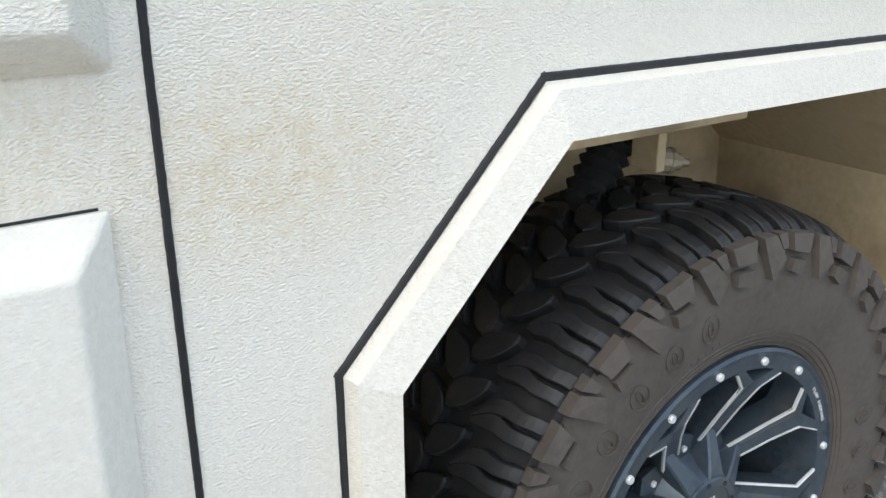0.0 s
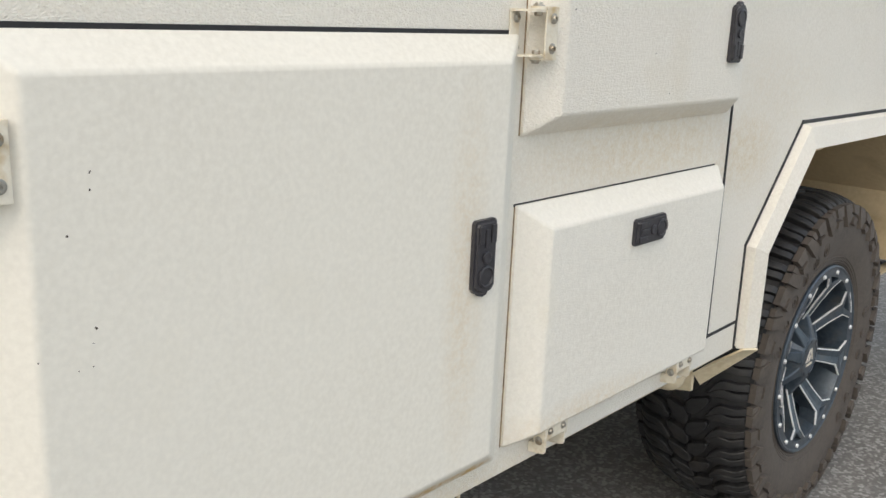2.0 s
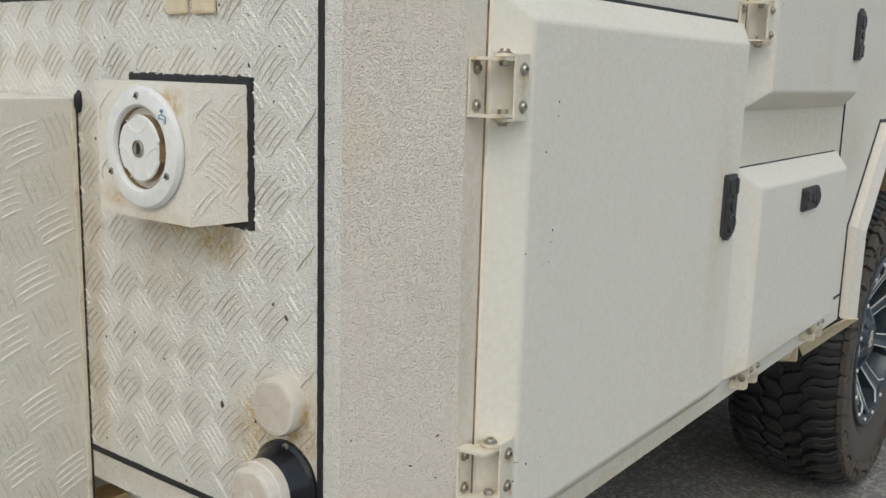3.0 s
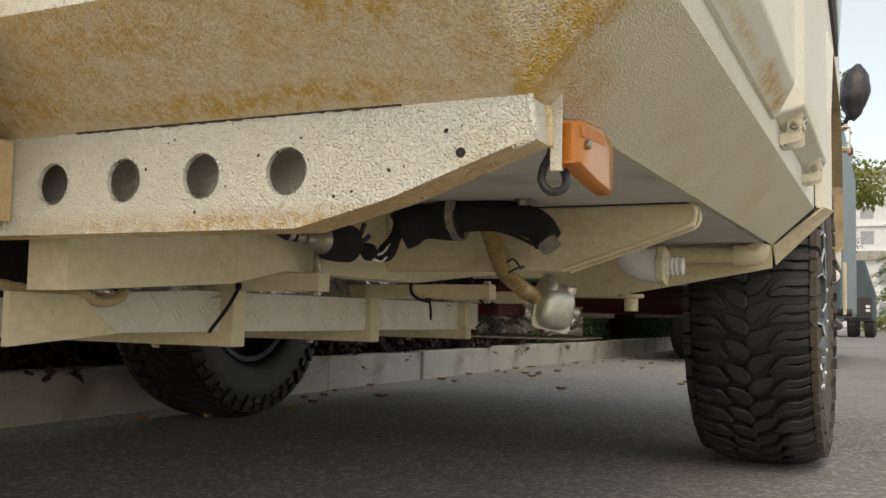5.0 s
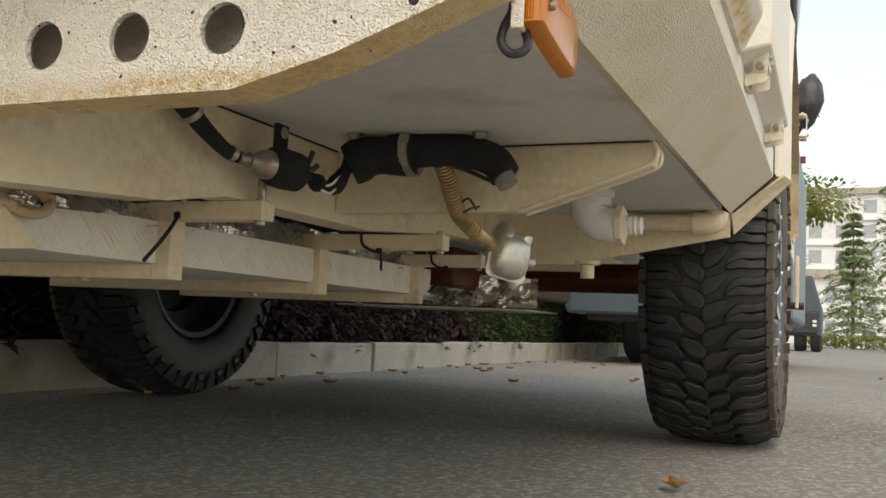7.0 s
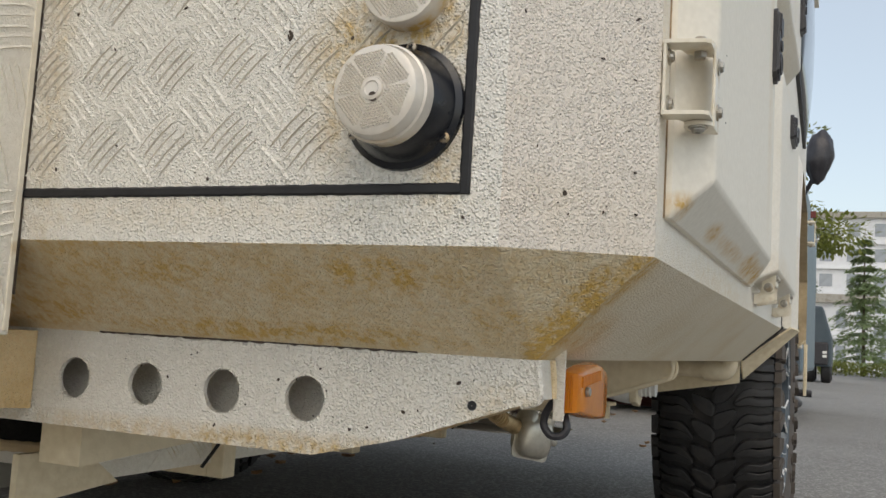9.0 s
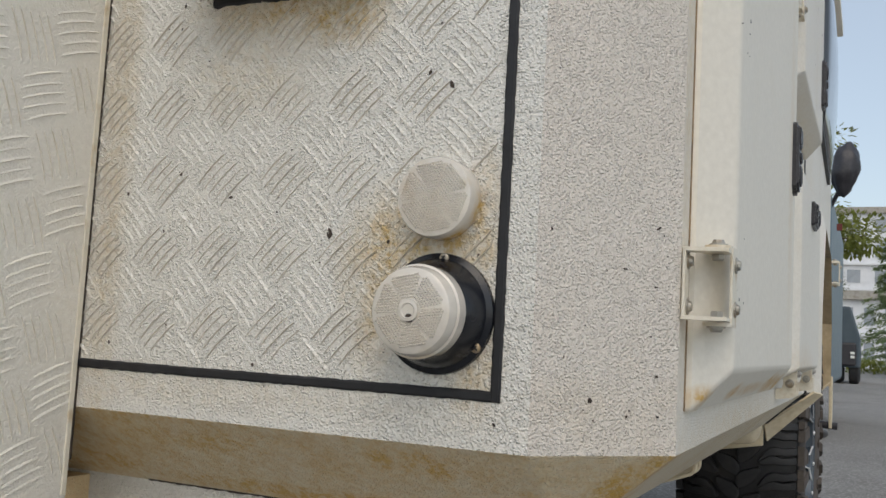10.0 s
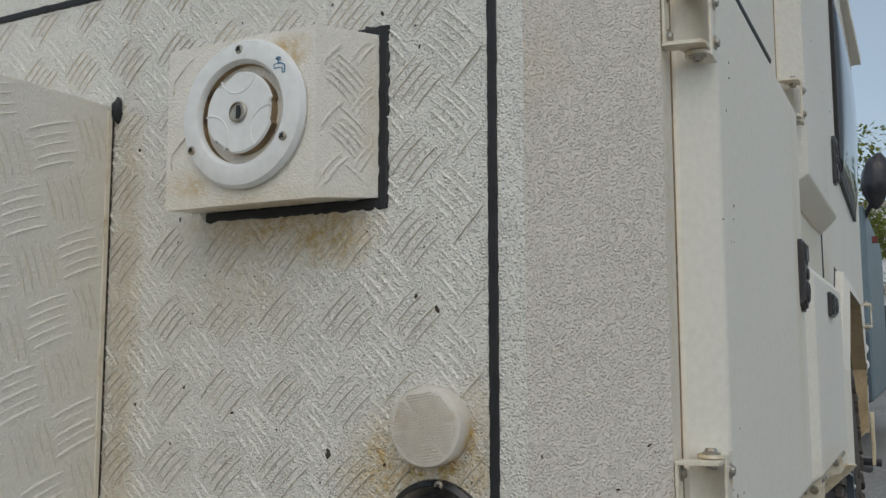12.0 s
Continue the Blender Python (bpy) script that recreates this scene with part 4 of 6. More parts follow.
# storage box that stands out from the end wall, in tread plate
SB_Y, SB_X = 0.578, -0.56
g = bmesh.new()
box(g, SB_X, -0.0030, SB_Y, 1.64, 0.562, 1.186, 0.0015)
sbox = part("storage_box", g, BOXPAINT, caravan, "cream tread-plate storage box standing out from the end wall")
g = bmesh.new()
tread_bars(g, (SB_X, SB_Y, 0.565), (1, 0, 0), (0, 0, 1), (0, -1, 0), 0.553, 0.618, 20.0, 0.056, rise=0.0014)
tagged(part("tread_pattern", g, [BOXPAINT, GRIMESHADE], sbox), kind="stuff")
g = bmesh.new()
box(g, -0.0028, 0.0005, SB_Y + 0.0006, SB_Y + 0.004, 0.60, 1.185)
part("edge_gap", g, CHIP, sbox, "thin dirty gap along the end wall")
g = bmesh.new()
box(g, -0.0105, -0.0045, SB_Y - 0.0016, SB_Y + 0.002, 0.566, 1.180, 0.0008)
part("edge_strip", g, AGED, sbox, "worn beige edge strip")
g = bmesh.new()
bmesh.ops.create_icosphere(g, subdivisions=3, radius=1.0)
for v in g.verts:
    k = 1 + 0.25 * noise.noise(v.co * 1.7)
    v.co = Vector((-0.001 + v.co.x * 0.006 * k, SB_Y - 0.004 + v.co.y * 0.007 * k, 1.182 + v.co.z * 0.014 * k))
part("sealant_blob", g, SEAL, sbox, "", True)
g = bmesh.new()
slab(g, [(-0.55, 0.655, 0.560), (0.105, 0.655, 0.566), (0.105, 0.655, 0.484), (-0.55, 0.655, 0.515)], -0.05)
part("carrier_arm", g, RUSTY, caravan, "dusty cream arm below the storage box")

# ---- perforated beam below the end wall ----
HOLES = [0.321 + 0.0933 * k for k in range(17)]
g = bmesh.new()
XA, XB, HZ, HR = 0.107, 0.152, 0.520, 0.0212
for x in (XA,):
    for hc in HOLES:
        a, bb = 0.0933 / 2, 0.0275
        inner, outer = [], []
        for k in range(24):
            t = 2 * math.pi * k / 24
            cx, cz = math.cos(t), math.sin(t)
            sc = 1 / max(abs(cx), abs(cz))
            inner.append(g.verts.new((x, hc + HR * cx, HZ + HR * cz)))
            outer.append(g.verts.new((x, hc + a * cx * sc, HZ + bb * cz * sc)))
        for k in range(24):
            g.faces.new((inner[k], inner[(k + 1) % 24], outer[(k + 1) % 24], outer[k]))
    yl, yr = HOLES[0] - 0.0933 / 2, HOLES[-1] + 0.0933 / 2
    for poly in ([(yl, HZ + 0.0275), (yr, HZ + 0.0275), (yr, 0.570), (yl, 0.570)], [(yl + 0.035, 0.470), (yr - 0.035, 0.470), (yr, HZ - 0.0275), (yl, HZ - 0.0275)], [(yl, HZ - 0.0275), (yl, 0.570), (0.100, 0.570), (0.096, 0.536), (yl - 0.055, HZ - 0.0275)],
                 [(yl - 0.055, HZ - 0.0275), (yl + 0.035, 0.470), (yl, HZ - 0.0275)], [(yr, HZ - 0.0275), (yr, 0.570), (WID - 0.1, 0.570), (WID - 0.1, 0.536)]):
        g.faces.new([g.verts.new((x, y, z)) for y, z in poly])
for hc in HOLES:
    cyl(g, (XA, hc, HZ), (XA + 0.006, hc, HZ), HR, seg=24, cap=False)
for (ya, za), (yb, zb) in (((0.100, 0.570), (0.096, 0.536)), ((0.096, 0.536), (yl - 0.055, HZ - 0.0275)), ((yl - 0.055, HZ - 0.0275), (yl + 0.035, 0.470)), ((yl + 0.035, 0.470), (yr - 0.035, 0.470))):
    g.faces.new([g.verts.new(p) for p in ((XA, ya, za), (XA, yb, zb), (XB, yb, zb), (XB, ya, za))])
g.faces.new([g.verts.new((XB, y, z)) for y, z in ((0.100, 0.570), (0.096, 0.536), (yl - 0.055, HZ - 0.0275), (yl + 0.035, 0.470), (yr - 0.035, 0.470), (WID - 0.1, 0.536), (WID - 0.1, 0.570))])
bmesh.ops.remove_doubles(g, verts=g.verts, dist=0.0003)
bmesh.ops.recalc_face_normals(g, faces=g.faces)
for f in g.faces:
    if f.calc_center_median().z < 0.5405 and abs(f.normal.x) < 0.3 and len(f.verts) == 4 and f.calc_area() > 0.0009:
        f.material_index = 1
beam = part("perforated_beam", g, [ENDPAINT, RUSTY], caravan, "cream cross beam with a row of round holes, rusty lower edge")
g = bmesh.new()
lathe(g, [(0.0042, 0), (0.004, 0.0008), (0.0005, 0.0008)], (XA, 0.155, 0.527), (-1, 0, 0), 16, cap=False)
part("bolt_hole", g, SEAL, beam)
g = bmesh.new()
tube(g, [(XA + 0.001, 0.0985, 0.569), (XA + 0.001, 0.0965, 0.552), (XA + 0.002, 0.0958, 0.536), (XA + 0.004, 0.112, 0.5300)], 0.0032, 10)
part("folded_lip", g, ENDPAINT, beam, "rounded folded lip at the beam's end", smooth=True)
g = bmesh.new()
tube(g, [(0.150, 0.0985, 0.569), (0.150, 0.0965, 0.552), (0.149, 0.0958, 0.536)], 0.0030, 10)
part("folded_lip", g, RUSTY, beam, smooth=True)

# amber marker lamp on a bracket at the beam's end: a long lens with rounded far corners
def marker_lamp(parent, m, cable=True):
    """Local x along the lamp, y behind it, z up; the lens looks to local -y."""
    g = bmesh.new()
    box(g, -0.006, 0.120, 0.0062, 0.0100, -0.021, 0.022, 0.001, m=m)
    box(g, -0.009, -0.006, 0.002, 0.012, -0.024, 0.040, 0.0012, m=m)
    part("lamp_bracket", g, CREAM, parent, "cream lamp bracket")
    g = bmesh.new()
    out = [(0.0, -0.0165), (0.020, -0.0195), (0.06, -0.0240), (0.095, -0.0268), (0.120, -0.0280), (0.1255, -0.022), (0.1260, 0.014), (0.1190, 0.0205), (0.098, 0.0260), (0.074, 0.0280), (0.040, 0.0255), (0.010, 0.0215), (0.0, 0.0185)]
    cx, cz = 0.062, 0.0
    rows = []
    for y, k in ((0.006, 1.0), (-0.002, 1.0), (-0.0068, 0.965), (-0.0092, 0.88), (-0.0105, 0.5)):
        rows.append([g.verts.new(m @ Vector((cx + (x - cx) * k, y, cz + (z - cz) * k))) for x, z in out])
    for a, b in zip(rows, rows[1:]):
        for q in range(len(out)):
            w_ = (q + 1) % len(out)
            g.faces.new((a[q], a[w_], b[w_], b[q]))
    g.faces.new(rows[0])
    g.faces.new(rows[-1])
    ln = part("marker_lamp", g, AMBER, parent, "amber plastic side marker lamp", smooth=True)
    for k in range(4):
        g = bmesh.new()
        box(g, -0.0016, 0.0006, -0.003 + k * 0.0022, -0.0018 + k * 0.0022, -0.014, 0.016, m=m)
        part("lens_rib", g, AMBER, ln)
    for k in range(13):
        g = bmesh.new()
        x = 0.008 + k * 0.0058
        box(g, x, x + 0.0028, -0.0112, -0.0085, 0.006 + 0.0004 * k, 0.0160 + 0.0004 * k, 0.0006, m=m)
        part("lens_rib", g, AMBER, ln)
    g = bmesh.new()
    lathe(g, [(0.0042, 0), (0.0042, 0.003), (0.003, 0.004), (0.0005, 0.0032)], (0.022, -0.0105, 0.002), (0, -1, 0), 14, cap=False)
    bmesh.ops.transform(g, matrix=m, verts=g.verts)
    part("screw", g, STEEL, ln)


marker_lamp(caravan, Matrix.Translation((0.164, 0.086, 0.5405)) @ Matrix.Rotation(radians(1.5), 4, "Z"))
g = bmesh.new()
tube(g, [(0.166, 0.099, 0.548), (0.168, 0.101, 0.534), (0.170, 0.108, 0.522), (0.170, 0.1095, 0.511), (0.171, 0.103, 0.5025), (0.173, 0.094, 0.503), (0.176, 0.090, 0.510), (0.180, 0.094, 0.522)], 0.0036, 10)
part("lamp_cable", g, BLACKPLASTIC, caravan)
marker_lamp(caravan, Matrix.Translation((3.13, 0.052, 0.602)))
# chips in the paint, and the open joint along the beam
chips(caravan, (0, 0.57, 0.66), (0, -1, 0), (0, 0, 1), 0.47, 0.68, 90, 1, extra=((0.387, 0.297, 0.0028), (0.275, 0.168, 0.0042), (0.366, 0.309, 0.0024), (0.33, 0.574, 0.0022)))
ch_u, ch_v = Vector((0.080, -0.10, 0)).normalized(), Vector((0, 0, 1))
chips(caravan, (0, 0.10, 0.66), ch_u, ch_v, 0.126, 0.66, 85, 2, small=0.0005, large=0.0021)
chips(caravan, (XA, 0.55, 0.475), (0, -1, 0), (0, 0, 1), 0.42, 0.09, 22, 3, large=0.0022)
chips(caravan, (0.12, -0.036, 0.73), (1, 0, 0), (0, 0, 1), 0.10, 0.58, 14, 4, small=0.0006, large=0.0018)
chips(caravan, (0.90, -0.040, 1.22), (1, 0, 0), (0, 0, 1), 0.55, 0.3, 8, 5, large=0.0016)
sk_u, sk_v = Vector((0, -1, 0)), Vector((-0.107, 0, 0.083)).normalized()
chips(caravan, (0.107, 0.60, 0.570), sk_u, sk_v, 0.46, 0.13, 26, 6)
bead(caravan, [(XA - 0.0008, 0.21, 0.5695), (XA - 0.0008, 0.57, 0.5695)], (-1, 0, 0), 0.0022, 0.0006, CHIP, 0.35, "open_joint")

# ---- underbody ----
RAIL_Y = 0.645
for y0, d in ((RAIL_Y, -0.06), (WID - RAIL_Y, 0.06)):
    g = bmesh.new()
    slab(g, [(0.172, y0, 0.578), (3.2, y0, 0.578), (3.2, y0, 0.535), (1.35, y0, 0.490), (1.0, y0, 0.4585), (0.575, y0, 0.4585), (0.45, y0, 0.435), (0.172, y0, 0.417)], d)
    part("chassis_rail", g, UNDER, caravan, "dusty cream chassis rail")
g = bmesh.new()
prism(g, [(0.112, 0.577), (RAIL_Y, 0.577), (RAIL_Y, 0.474), (0.322, 0.474), (0.118, 0.541)], "x", 0.872, 0.905)
bmesh.ops.bevel(g, geom=list(g.edges), offset=0.004, segments=2, affect="EDGES", profile=0.5)
outrigger = part("outrigger", g, UNDER, caravan, "tapered cream outrigger bracket")
for x in (0.8685, 0.9085):
    g = bmesh.new()
    tube(g, [(x, 0.118, 0.576), (x, 0.113, 0.560), (x, 0.117, 0.546), (x, 0.135, 0.537), (x, 0.22, 0.5075), (x, 0.320, 0.4745)], 0.0034, 8)
    part("rolled_lip", g, UNDER, outrigger, "rolled lip round the bracket's tip", smooth=True)
g = bmesh.new()
box(g, 0.8705, 0.8730, 0.125, 0.60, 0.5755, 0.5785)
box(g, 0.3, 0.868, RAIL_Y - 0.0025, RAIL_Y, 0.5755, 0.5785)
part("floor_seam", g, SEAL, caravan)
g = bmesh.new()
slab(g, [(1.70, 0.092, 0.577), (1.70, RAIL_Y, 0.577), (1.70, RAIL_Y, 0.453), (1.70, 0.459, 0.455), (1.70, 0.092, 0.523)], 0.012)
part("cross_plate", g, UNDER, caravan, "cream cross plate in front of the wheel")

# hangers and tread-plate tray under the rail
FX, FEND, FUP = (0.61, 1.06, 1.50), (0.612, 0.525, 0.612), (0.765, 0.776, 0.768)
for fx, fe, fu in zip(FX, FEND, FUP):
    g = bmesh.new()
    box(g, fx, fx + 0.032, fe, fu + 0.05, 0.430, 0.458, 0.002)
    box(g, fx - 0.002, fx + 0.03, fu, fu + 0.032, 0.343, 0.431, 0.002)
    box(g, fx - 0.002, fx + 0.03, fu + 0.032, 1.45, 0.343, 0.366, 0.002)
    hang = part("tray_hanger", g, UNDER, caravan, "cream square-tube tray hanger")
    for at, dr in (((fx + 0.012, fe + 0.010, 0.458), 1), ((fx + 0.012, fe + 0.010, 0.430), -1), ((fx + 0.012, 0.93, 0.343), -1)):
        g = bmesh.new()
        bolt(g, at, (0, 0, dr), 0.007, 0.007, socket=False)
        part("bolt", g, STEEL, hang, "zinc nut")
    g = bmesh.new()
    if fx < 0.7:
        tube(g, [(fx + 0.004, fu - 0.004, 0.464), (fx + 0.002, fu - 0.008, 0.440), (fx - 0.022, fu - 0.006, 0.405), (fx - 0.052, fu + 0.004, 0.366)], 0.0032, 6)
        box(g, fx - 0.004, fx + 0.008, fu - 0.013, fu - 0.003, 0.432, 0.442, 0.002)
    else:
        ty = fu - (0.085 if fx < 1.2 else 0.03)
        tube(g, [(fx - 0.003, ty, 0.462), (fx - 0.004, ty - 0.004, 0.440), (fx - 0.003, ty - 0.022, 0.428), (fx, ty - 0.040, 0.426)], 0.0028, 6)
        tube(g, [(fx - 0.002, ty - 0.040, 0.428), (fx - 0.006, ty - 0.046, 0.412), (fx - 0.012, ty - 0.050 + (0.0 if fx < 1.2 else 0.05), 0.390 if fx < 1.2 else 0.370)], 0.0024, 6)
        box(g, fx - 0.008, fx + 0.002, ty - 0.044, ty - 0.034, 0.422, 0.432, 0.002)
    part("cable_tie", g, BLACKFOAM, hang, "black cable tie")
    if fx > 0.7:
        continue
    g = bmesh.new()
    cyl(g, (fx + 0.012, fe + 0.010, 0.462), (fx + 0.012, fe + 0.010, 0.512), 0.0062, seg=10)
    part("bolt_shank", g, STEEL, hang)
g = bmesh.new()
prism(g, [(0.31, 0.416), (0.385, 0.366), (1.62, 0.366), (1.62, 0.430), (0.55, 0.428)], "y", 0.79, 1.45)
tray = part("tray", g, CREAM, caravan, "cream tread-plate tray below the chassis")
g = bmesh.new()
tread_bars(g, (0.45, 0.79, 0.367), (1, 0, 0), (0, 0, 1), (0, -1, 0), 1.16, 0.062, 45.0, 0.046)
# second material tints the bars' sharp side, crease shade as colour
tagged(part("tread_pattern", g, [CREAM, AGED], tray), kind="stuff")
g = bmesh.new()
slab(g, [(0.20, 0.775, 0.416), (0.305, 0.775, 0.414), (0.372, 0.775, 0.366), (0.20, 0.775, 0.352)], 0.01)
part("gusset", g, UNDER, caravan, "slanted cream gusset plate")
# crumpled foil round the tank above the tray
g = bmesh.new()
nx, nz = 90, 8
gv = [[g.verts.new((0.30 + 1.3 * i / nx, 0.795 + 0.05 * (j / nz) + 0.020 * noise.noise(Vector((i * 0.22, j * 0.6, 3))), 0.418 + 0.06 * math.sin(math.pi * 0.5 * j / nz) + 0.011 * noise.noise(Vector((i * 0.25, j * 0.5, 9))))) for j in range(nz + 1)] for i in range(nx + 1)]
for i in range(nx):
    for j in range(nz):
        g.faces.new((gv[i][j], gv[i + 1][j], gv[i + 1][j + 1], gv[i][j + 1]))
part("foil_wrap", g, FOIL, caravan, "crumpled silver foil insulation", smooth=True)
g = bmesh.new()
box(g, 0.2, 1.7, 0.84, 1.40, 0.41, 0.55)
part("tank", g, BLACKFOAM, caravan, "dark tank between the rails")
g = bmesh.new()
loop = [(0.348 + 0.040 * math.cos(radians(k)), 0.776 + 0.010 * math.sin(radians(k * 0.5)), 0.4235 + 0.0165 * math.sin(radians(k))) for k in range(-150, 175, 25)]
tube(g, [(0.16, 0.79, 0.430), (0.26, 0.785, 0.417)] + loop, 0.0062, 10, n=10, ripple=0.0012)
part("conduit", g, LINER, caravan, "dusty corrugated conduit bent in a loop")
g = bmesh.new()
bmesh.ops.create_icosphere(g, subdivisions=4, radius=1.0)
for v in g.verts:
    k = 1 + 0.22 * noise.noise(v.co * 2.6) + 0.12 * noise.noise(v.co * 6.0)
    v.co = Vector((0.345 + v.co.x * 0.040 * k, 0.800 + v.co.y * 0.025 * k, 0.424 + v.co.z * 0.017 * k))
part("foil_wad", g, FOIL, caravan, "crumpled silver foil wad")

# heater exhaust: rubber sleeve, fuel pump, foam-wrapped pipes, corrugated pipe and silencer
g = bmesh.new()
tube(g, [(0.40, 0.622, 0.572), (0.45, 0.618, 0.545), (0.48, 0.612, 0.525), (0.52, 0.610, 0.509), (0.55, 0.606, 0.505)], lambda t: 0.014 - 0.006 * t, 12)
hose = part("rubber_hose", g, BLACKFOAM, caravan, "black rubber hose", smooth=True)
for at, dr, rr in (((0.452, 0.618, 0.544), (0.5, -0.1, -0.42), 0.0135), ((0.528, 0.609, 0.508), (0.5, -0.1, -0.2), 0.0095)):
    g = bmesh.new()
    lathe(g, [(rr, -0.004), (rr + 0.001, -0.004), (rr + 0.001, 0.004), (rr, 0.004)], at, dr, 18, cap=False)
    part("hose_clip", g, STEEL, hose, "bright spring clip")
g = bmesh.new()
pd = Vector((1.0, -0.20, -0.02)).normalized()
p0 = Vector((0.538, 0.606, 0.505))
cyl(g, p0, p0 + pd * 0.04, 0.0075, seg=16)
lathe(g, [(0.0105, 0.018), (0.0105, 0.034), (0.0125, 0.036), (0.018, 0.041), (0.0205, 0.048), (0.0205, 0.062)], p0, pd, 24)
pump = part("fuel_pump", g, STEEL, caravan, "small metal fuel pump in a black rubber holder", smooth=True)
g = bmesh.new()
lathe(g, [(0.021, 0.056), (0.0275, 0.064), (0.029, 0.085), (0.028, 0.112), (0.022, 0.118), (0.008, 0.120)], p0, pd, 24)
c0 = p0 + pd * 0.080
box(g, c0.x - 0.016, c0.x + 0.014, c0.y - 0.002, c0.y + 0.005, c0.z + 0.02, c0.z + 0.062, 0.002)
part("pump_holder", g, BLACKFOAM, pump, "black rubber holder", smooth=True)
g = bmesh.new()
bolt(g, (c0.x, c0.y - 0.003, c0.z + 0.05), (0, -1, 0), 0.006, 0.004, socket=False)
part("bolt", g, STEEL, pump)
g = bmesh.new()
p1 = p0 + pd * 0.116
tube(g, [p1, p1 + Vector((0.016, -0.008, -0.004)), p1 + Vector((0.035, -0.018, -0.012)), p1 + Vector((0.06, -0.026, -0.010)), (0.742, 0.55, 0.530), (0.755, 0.545, 0.540)], lambda t: 0.0105 + 0.012 * max(0, t - 0.55) + 0.003 * math.sin(23 * t), 12)
wires = part("wiring", g, BLACKFOAM, caravan, "black wiring and clips")
for k in range(4):
    g = bmesh.new()
    tube(g, [p1 + Vector((0.012 * k, -0.005, 0.0)), p1 + Vector((0.014 * k + 0.004, -0.014, 0.016 - 0.008 * k)), p1 + Vector((0.016 * k + 0.008, -0.018, 0.032 - 0.017 * k))], 0.004, 6)
    part("wire", g, BLACKPLASTIC, wires)
for k, zz in enumerate((0.0, 0.012)):
    g = bmesh.new()
    tube(g, [p1 + Vector((0.02, -0.016, -0.014)), p1 + Vector((0.04, -0.03, -0.024 + zz)), p1 + Vector((0.06, -0.034, -0.008 + zz))], 0.002, 6)
    part("pale_wire", g, WHITEPLASTIC, wires)
g = bmesh.new()
tube(g, [(0.752, 0.556, 0.530), (0.764, 0.53, 0.545), (0.772, 0.495, 0.548), (0.780, 0.458, 0.552)], lambda t: 0.031 + 0.003 * math.sin(9 * t), 18)
foam = part("foam_sleeve", g, BLACKFOAM, caravan, "black foam-wrapped exhaust pipe", smooth=True)
g = bmesh.new()
tube(g, [(0.778, 0.472, 0.555), (0.784, 0.42, 0.557), (0.788, 0.37, 0.551), (0.790, 0.335, 0.538), (0.790, 0.318, 0.516)], lambda t: 0.0265 - 0.003 * t, 18)
part("foam_sleeve", g, BLACKFOAM, caravan, smooth=True)
g = bmesh.new()
tube(g, [(0.790, 0.322, 0.518), (0.790, 0.312, 0.502)], 0.016, 16, n=2)
part("pipe_end", g, STEEL, foam)
g = bmesh.new()
lathe(g, [(0.0350, -0.007), (0.0378, -0.006), (0.0378, 0.006), (0.0350, 0.007)], (0.7795, 0.465, 0.554), (0, 1, -0.05), 24)
part("hose_clamp", g, STEEL, foam, "worm-drive hose clamp")
g = bmesh.new()
box(g, 0.745, 0.757, 0.457, 0.473, 0.560, 0.574, 0.003)
part("clamp_screw", g, STEEL, foam)
for yb, xb in ((0.545, 0.745), (0.352, 0.77)):
    g = bmesh.new()
    bolt(g, (xb, yb, 0.578), (0, 0, -1), 0.009, 0.010, socket=False)
    part("floor_bolt", g, STEEL, caravan, "zinc floor bolt")
g = bmesh.new()
tube(g, [(0.790, 0.425, 0.552), (0.812, 0.420, 0.524), (0.840, 0.420, 0.496), (0.885, 0.424, 0.470), (0.945, 0.416, 0.447)], 0.0092, 18, n=42, ripple=0.0050, pitch=6)
cor = part("corrugated_pipe", g, BRASSHOSE, caravan, "tan corrugated exhaust pipe", smooth=False)
g = bmesh.new()
tube(g, [(0.935, 0.417, 0.450), (0.96, 0.413, 0.442), (0.985, 0.409, 0.435)], 0.0145, 16, n=6)
part("pipe_cuff", g, BRASSHOSE, cor, smooth=True)
g = bmesh.new()
sm = Matrix.Translation((1.015, 0.384, 0.425)) @ Matrix.Rotation(radians(-38), 4, "Z") @ Matrix.Rotation(radians(10), 4, "Y") @ Matrix.Diagonal((0.84, 0.95, 0.88, 1))
# two pressed half-shells: a squat dome with an inlet dome, a dark outlet neck and a seam flange round the edge
bmesh.ops.create_uvsphere(g, u_segments=28, v_segments=16, radius=1.0)
for v in g.verts:
    q = v.co
    n4 = (abs(q.x) ** 3.2 + abs(q.y) ** 3.2 + abs(q.z) ** 3.2) ** (1 / 3.2)
    v.co = Vector((q.x / n4 * 0.043, q.y / n4 * 0.030, q.z / n4 * 0.044 - 0.010))
g2 = bmesh.new()
bmesh.ops.create_uvsphere(g2, u_segments=20, v_segments=12, radius=1.0)
for v in g2.verts:
    v.co = Vector((v.co.x * 0.024 - 0.019, v.co.y * 0.028 + 0.002, v.co.z * 0.046 + 0.010))
tmp = bpy.data.meshes.new("dome")
g2.to_mesh(tmp)
g2.free()
g.from_mesh(tmp)
bpy.data.meshes.remove(tmp)
lathe(g, [(0.0185, 0.0), (0.0185, 0.030), (0.0170, 0.033), (0.0150, 0.033), (0.0145, 0.004)], (0.023, -0.002, 0.006), (0, -0.25, 1), 24, cap=False)
bmesh.ops.transform(g, matrix=sm, verts=g.verts)
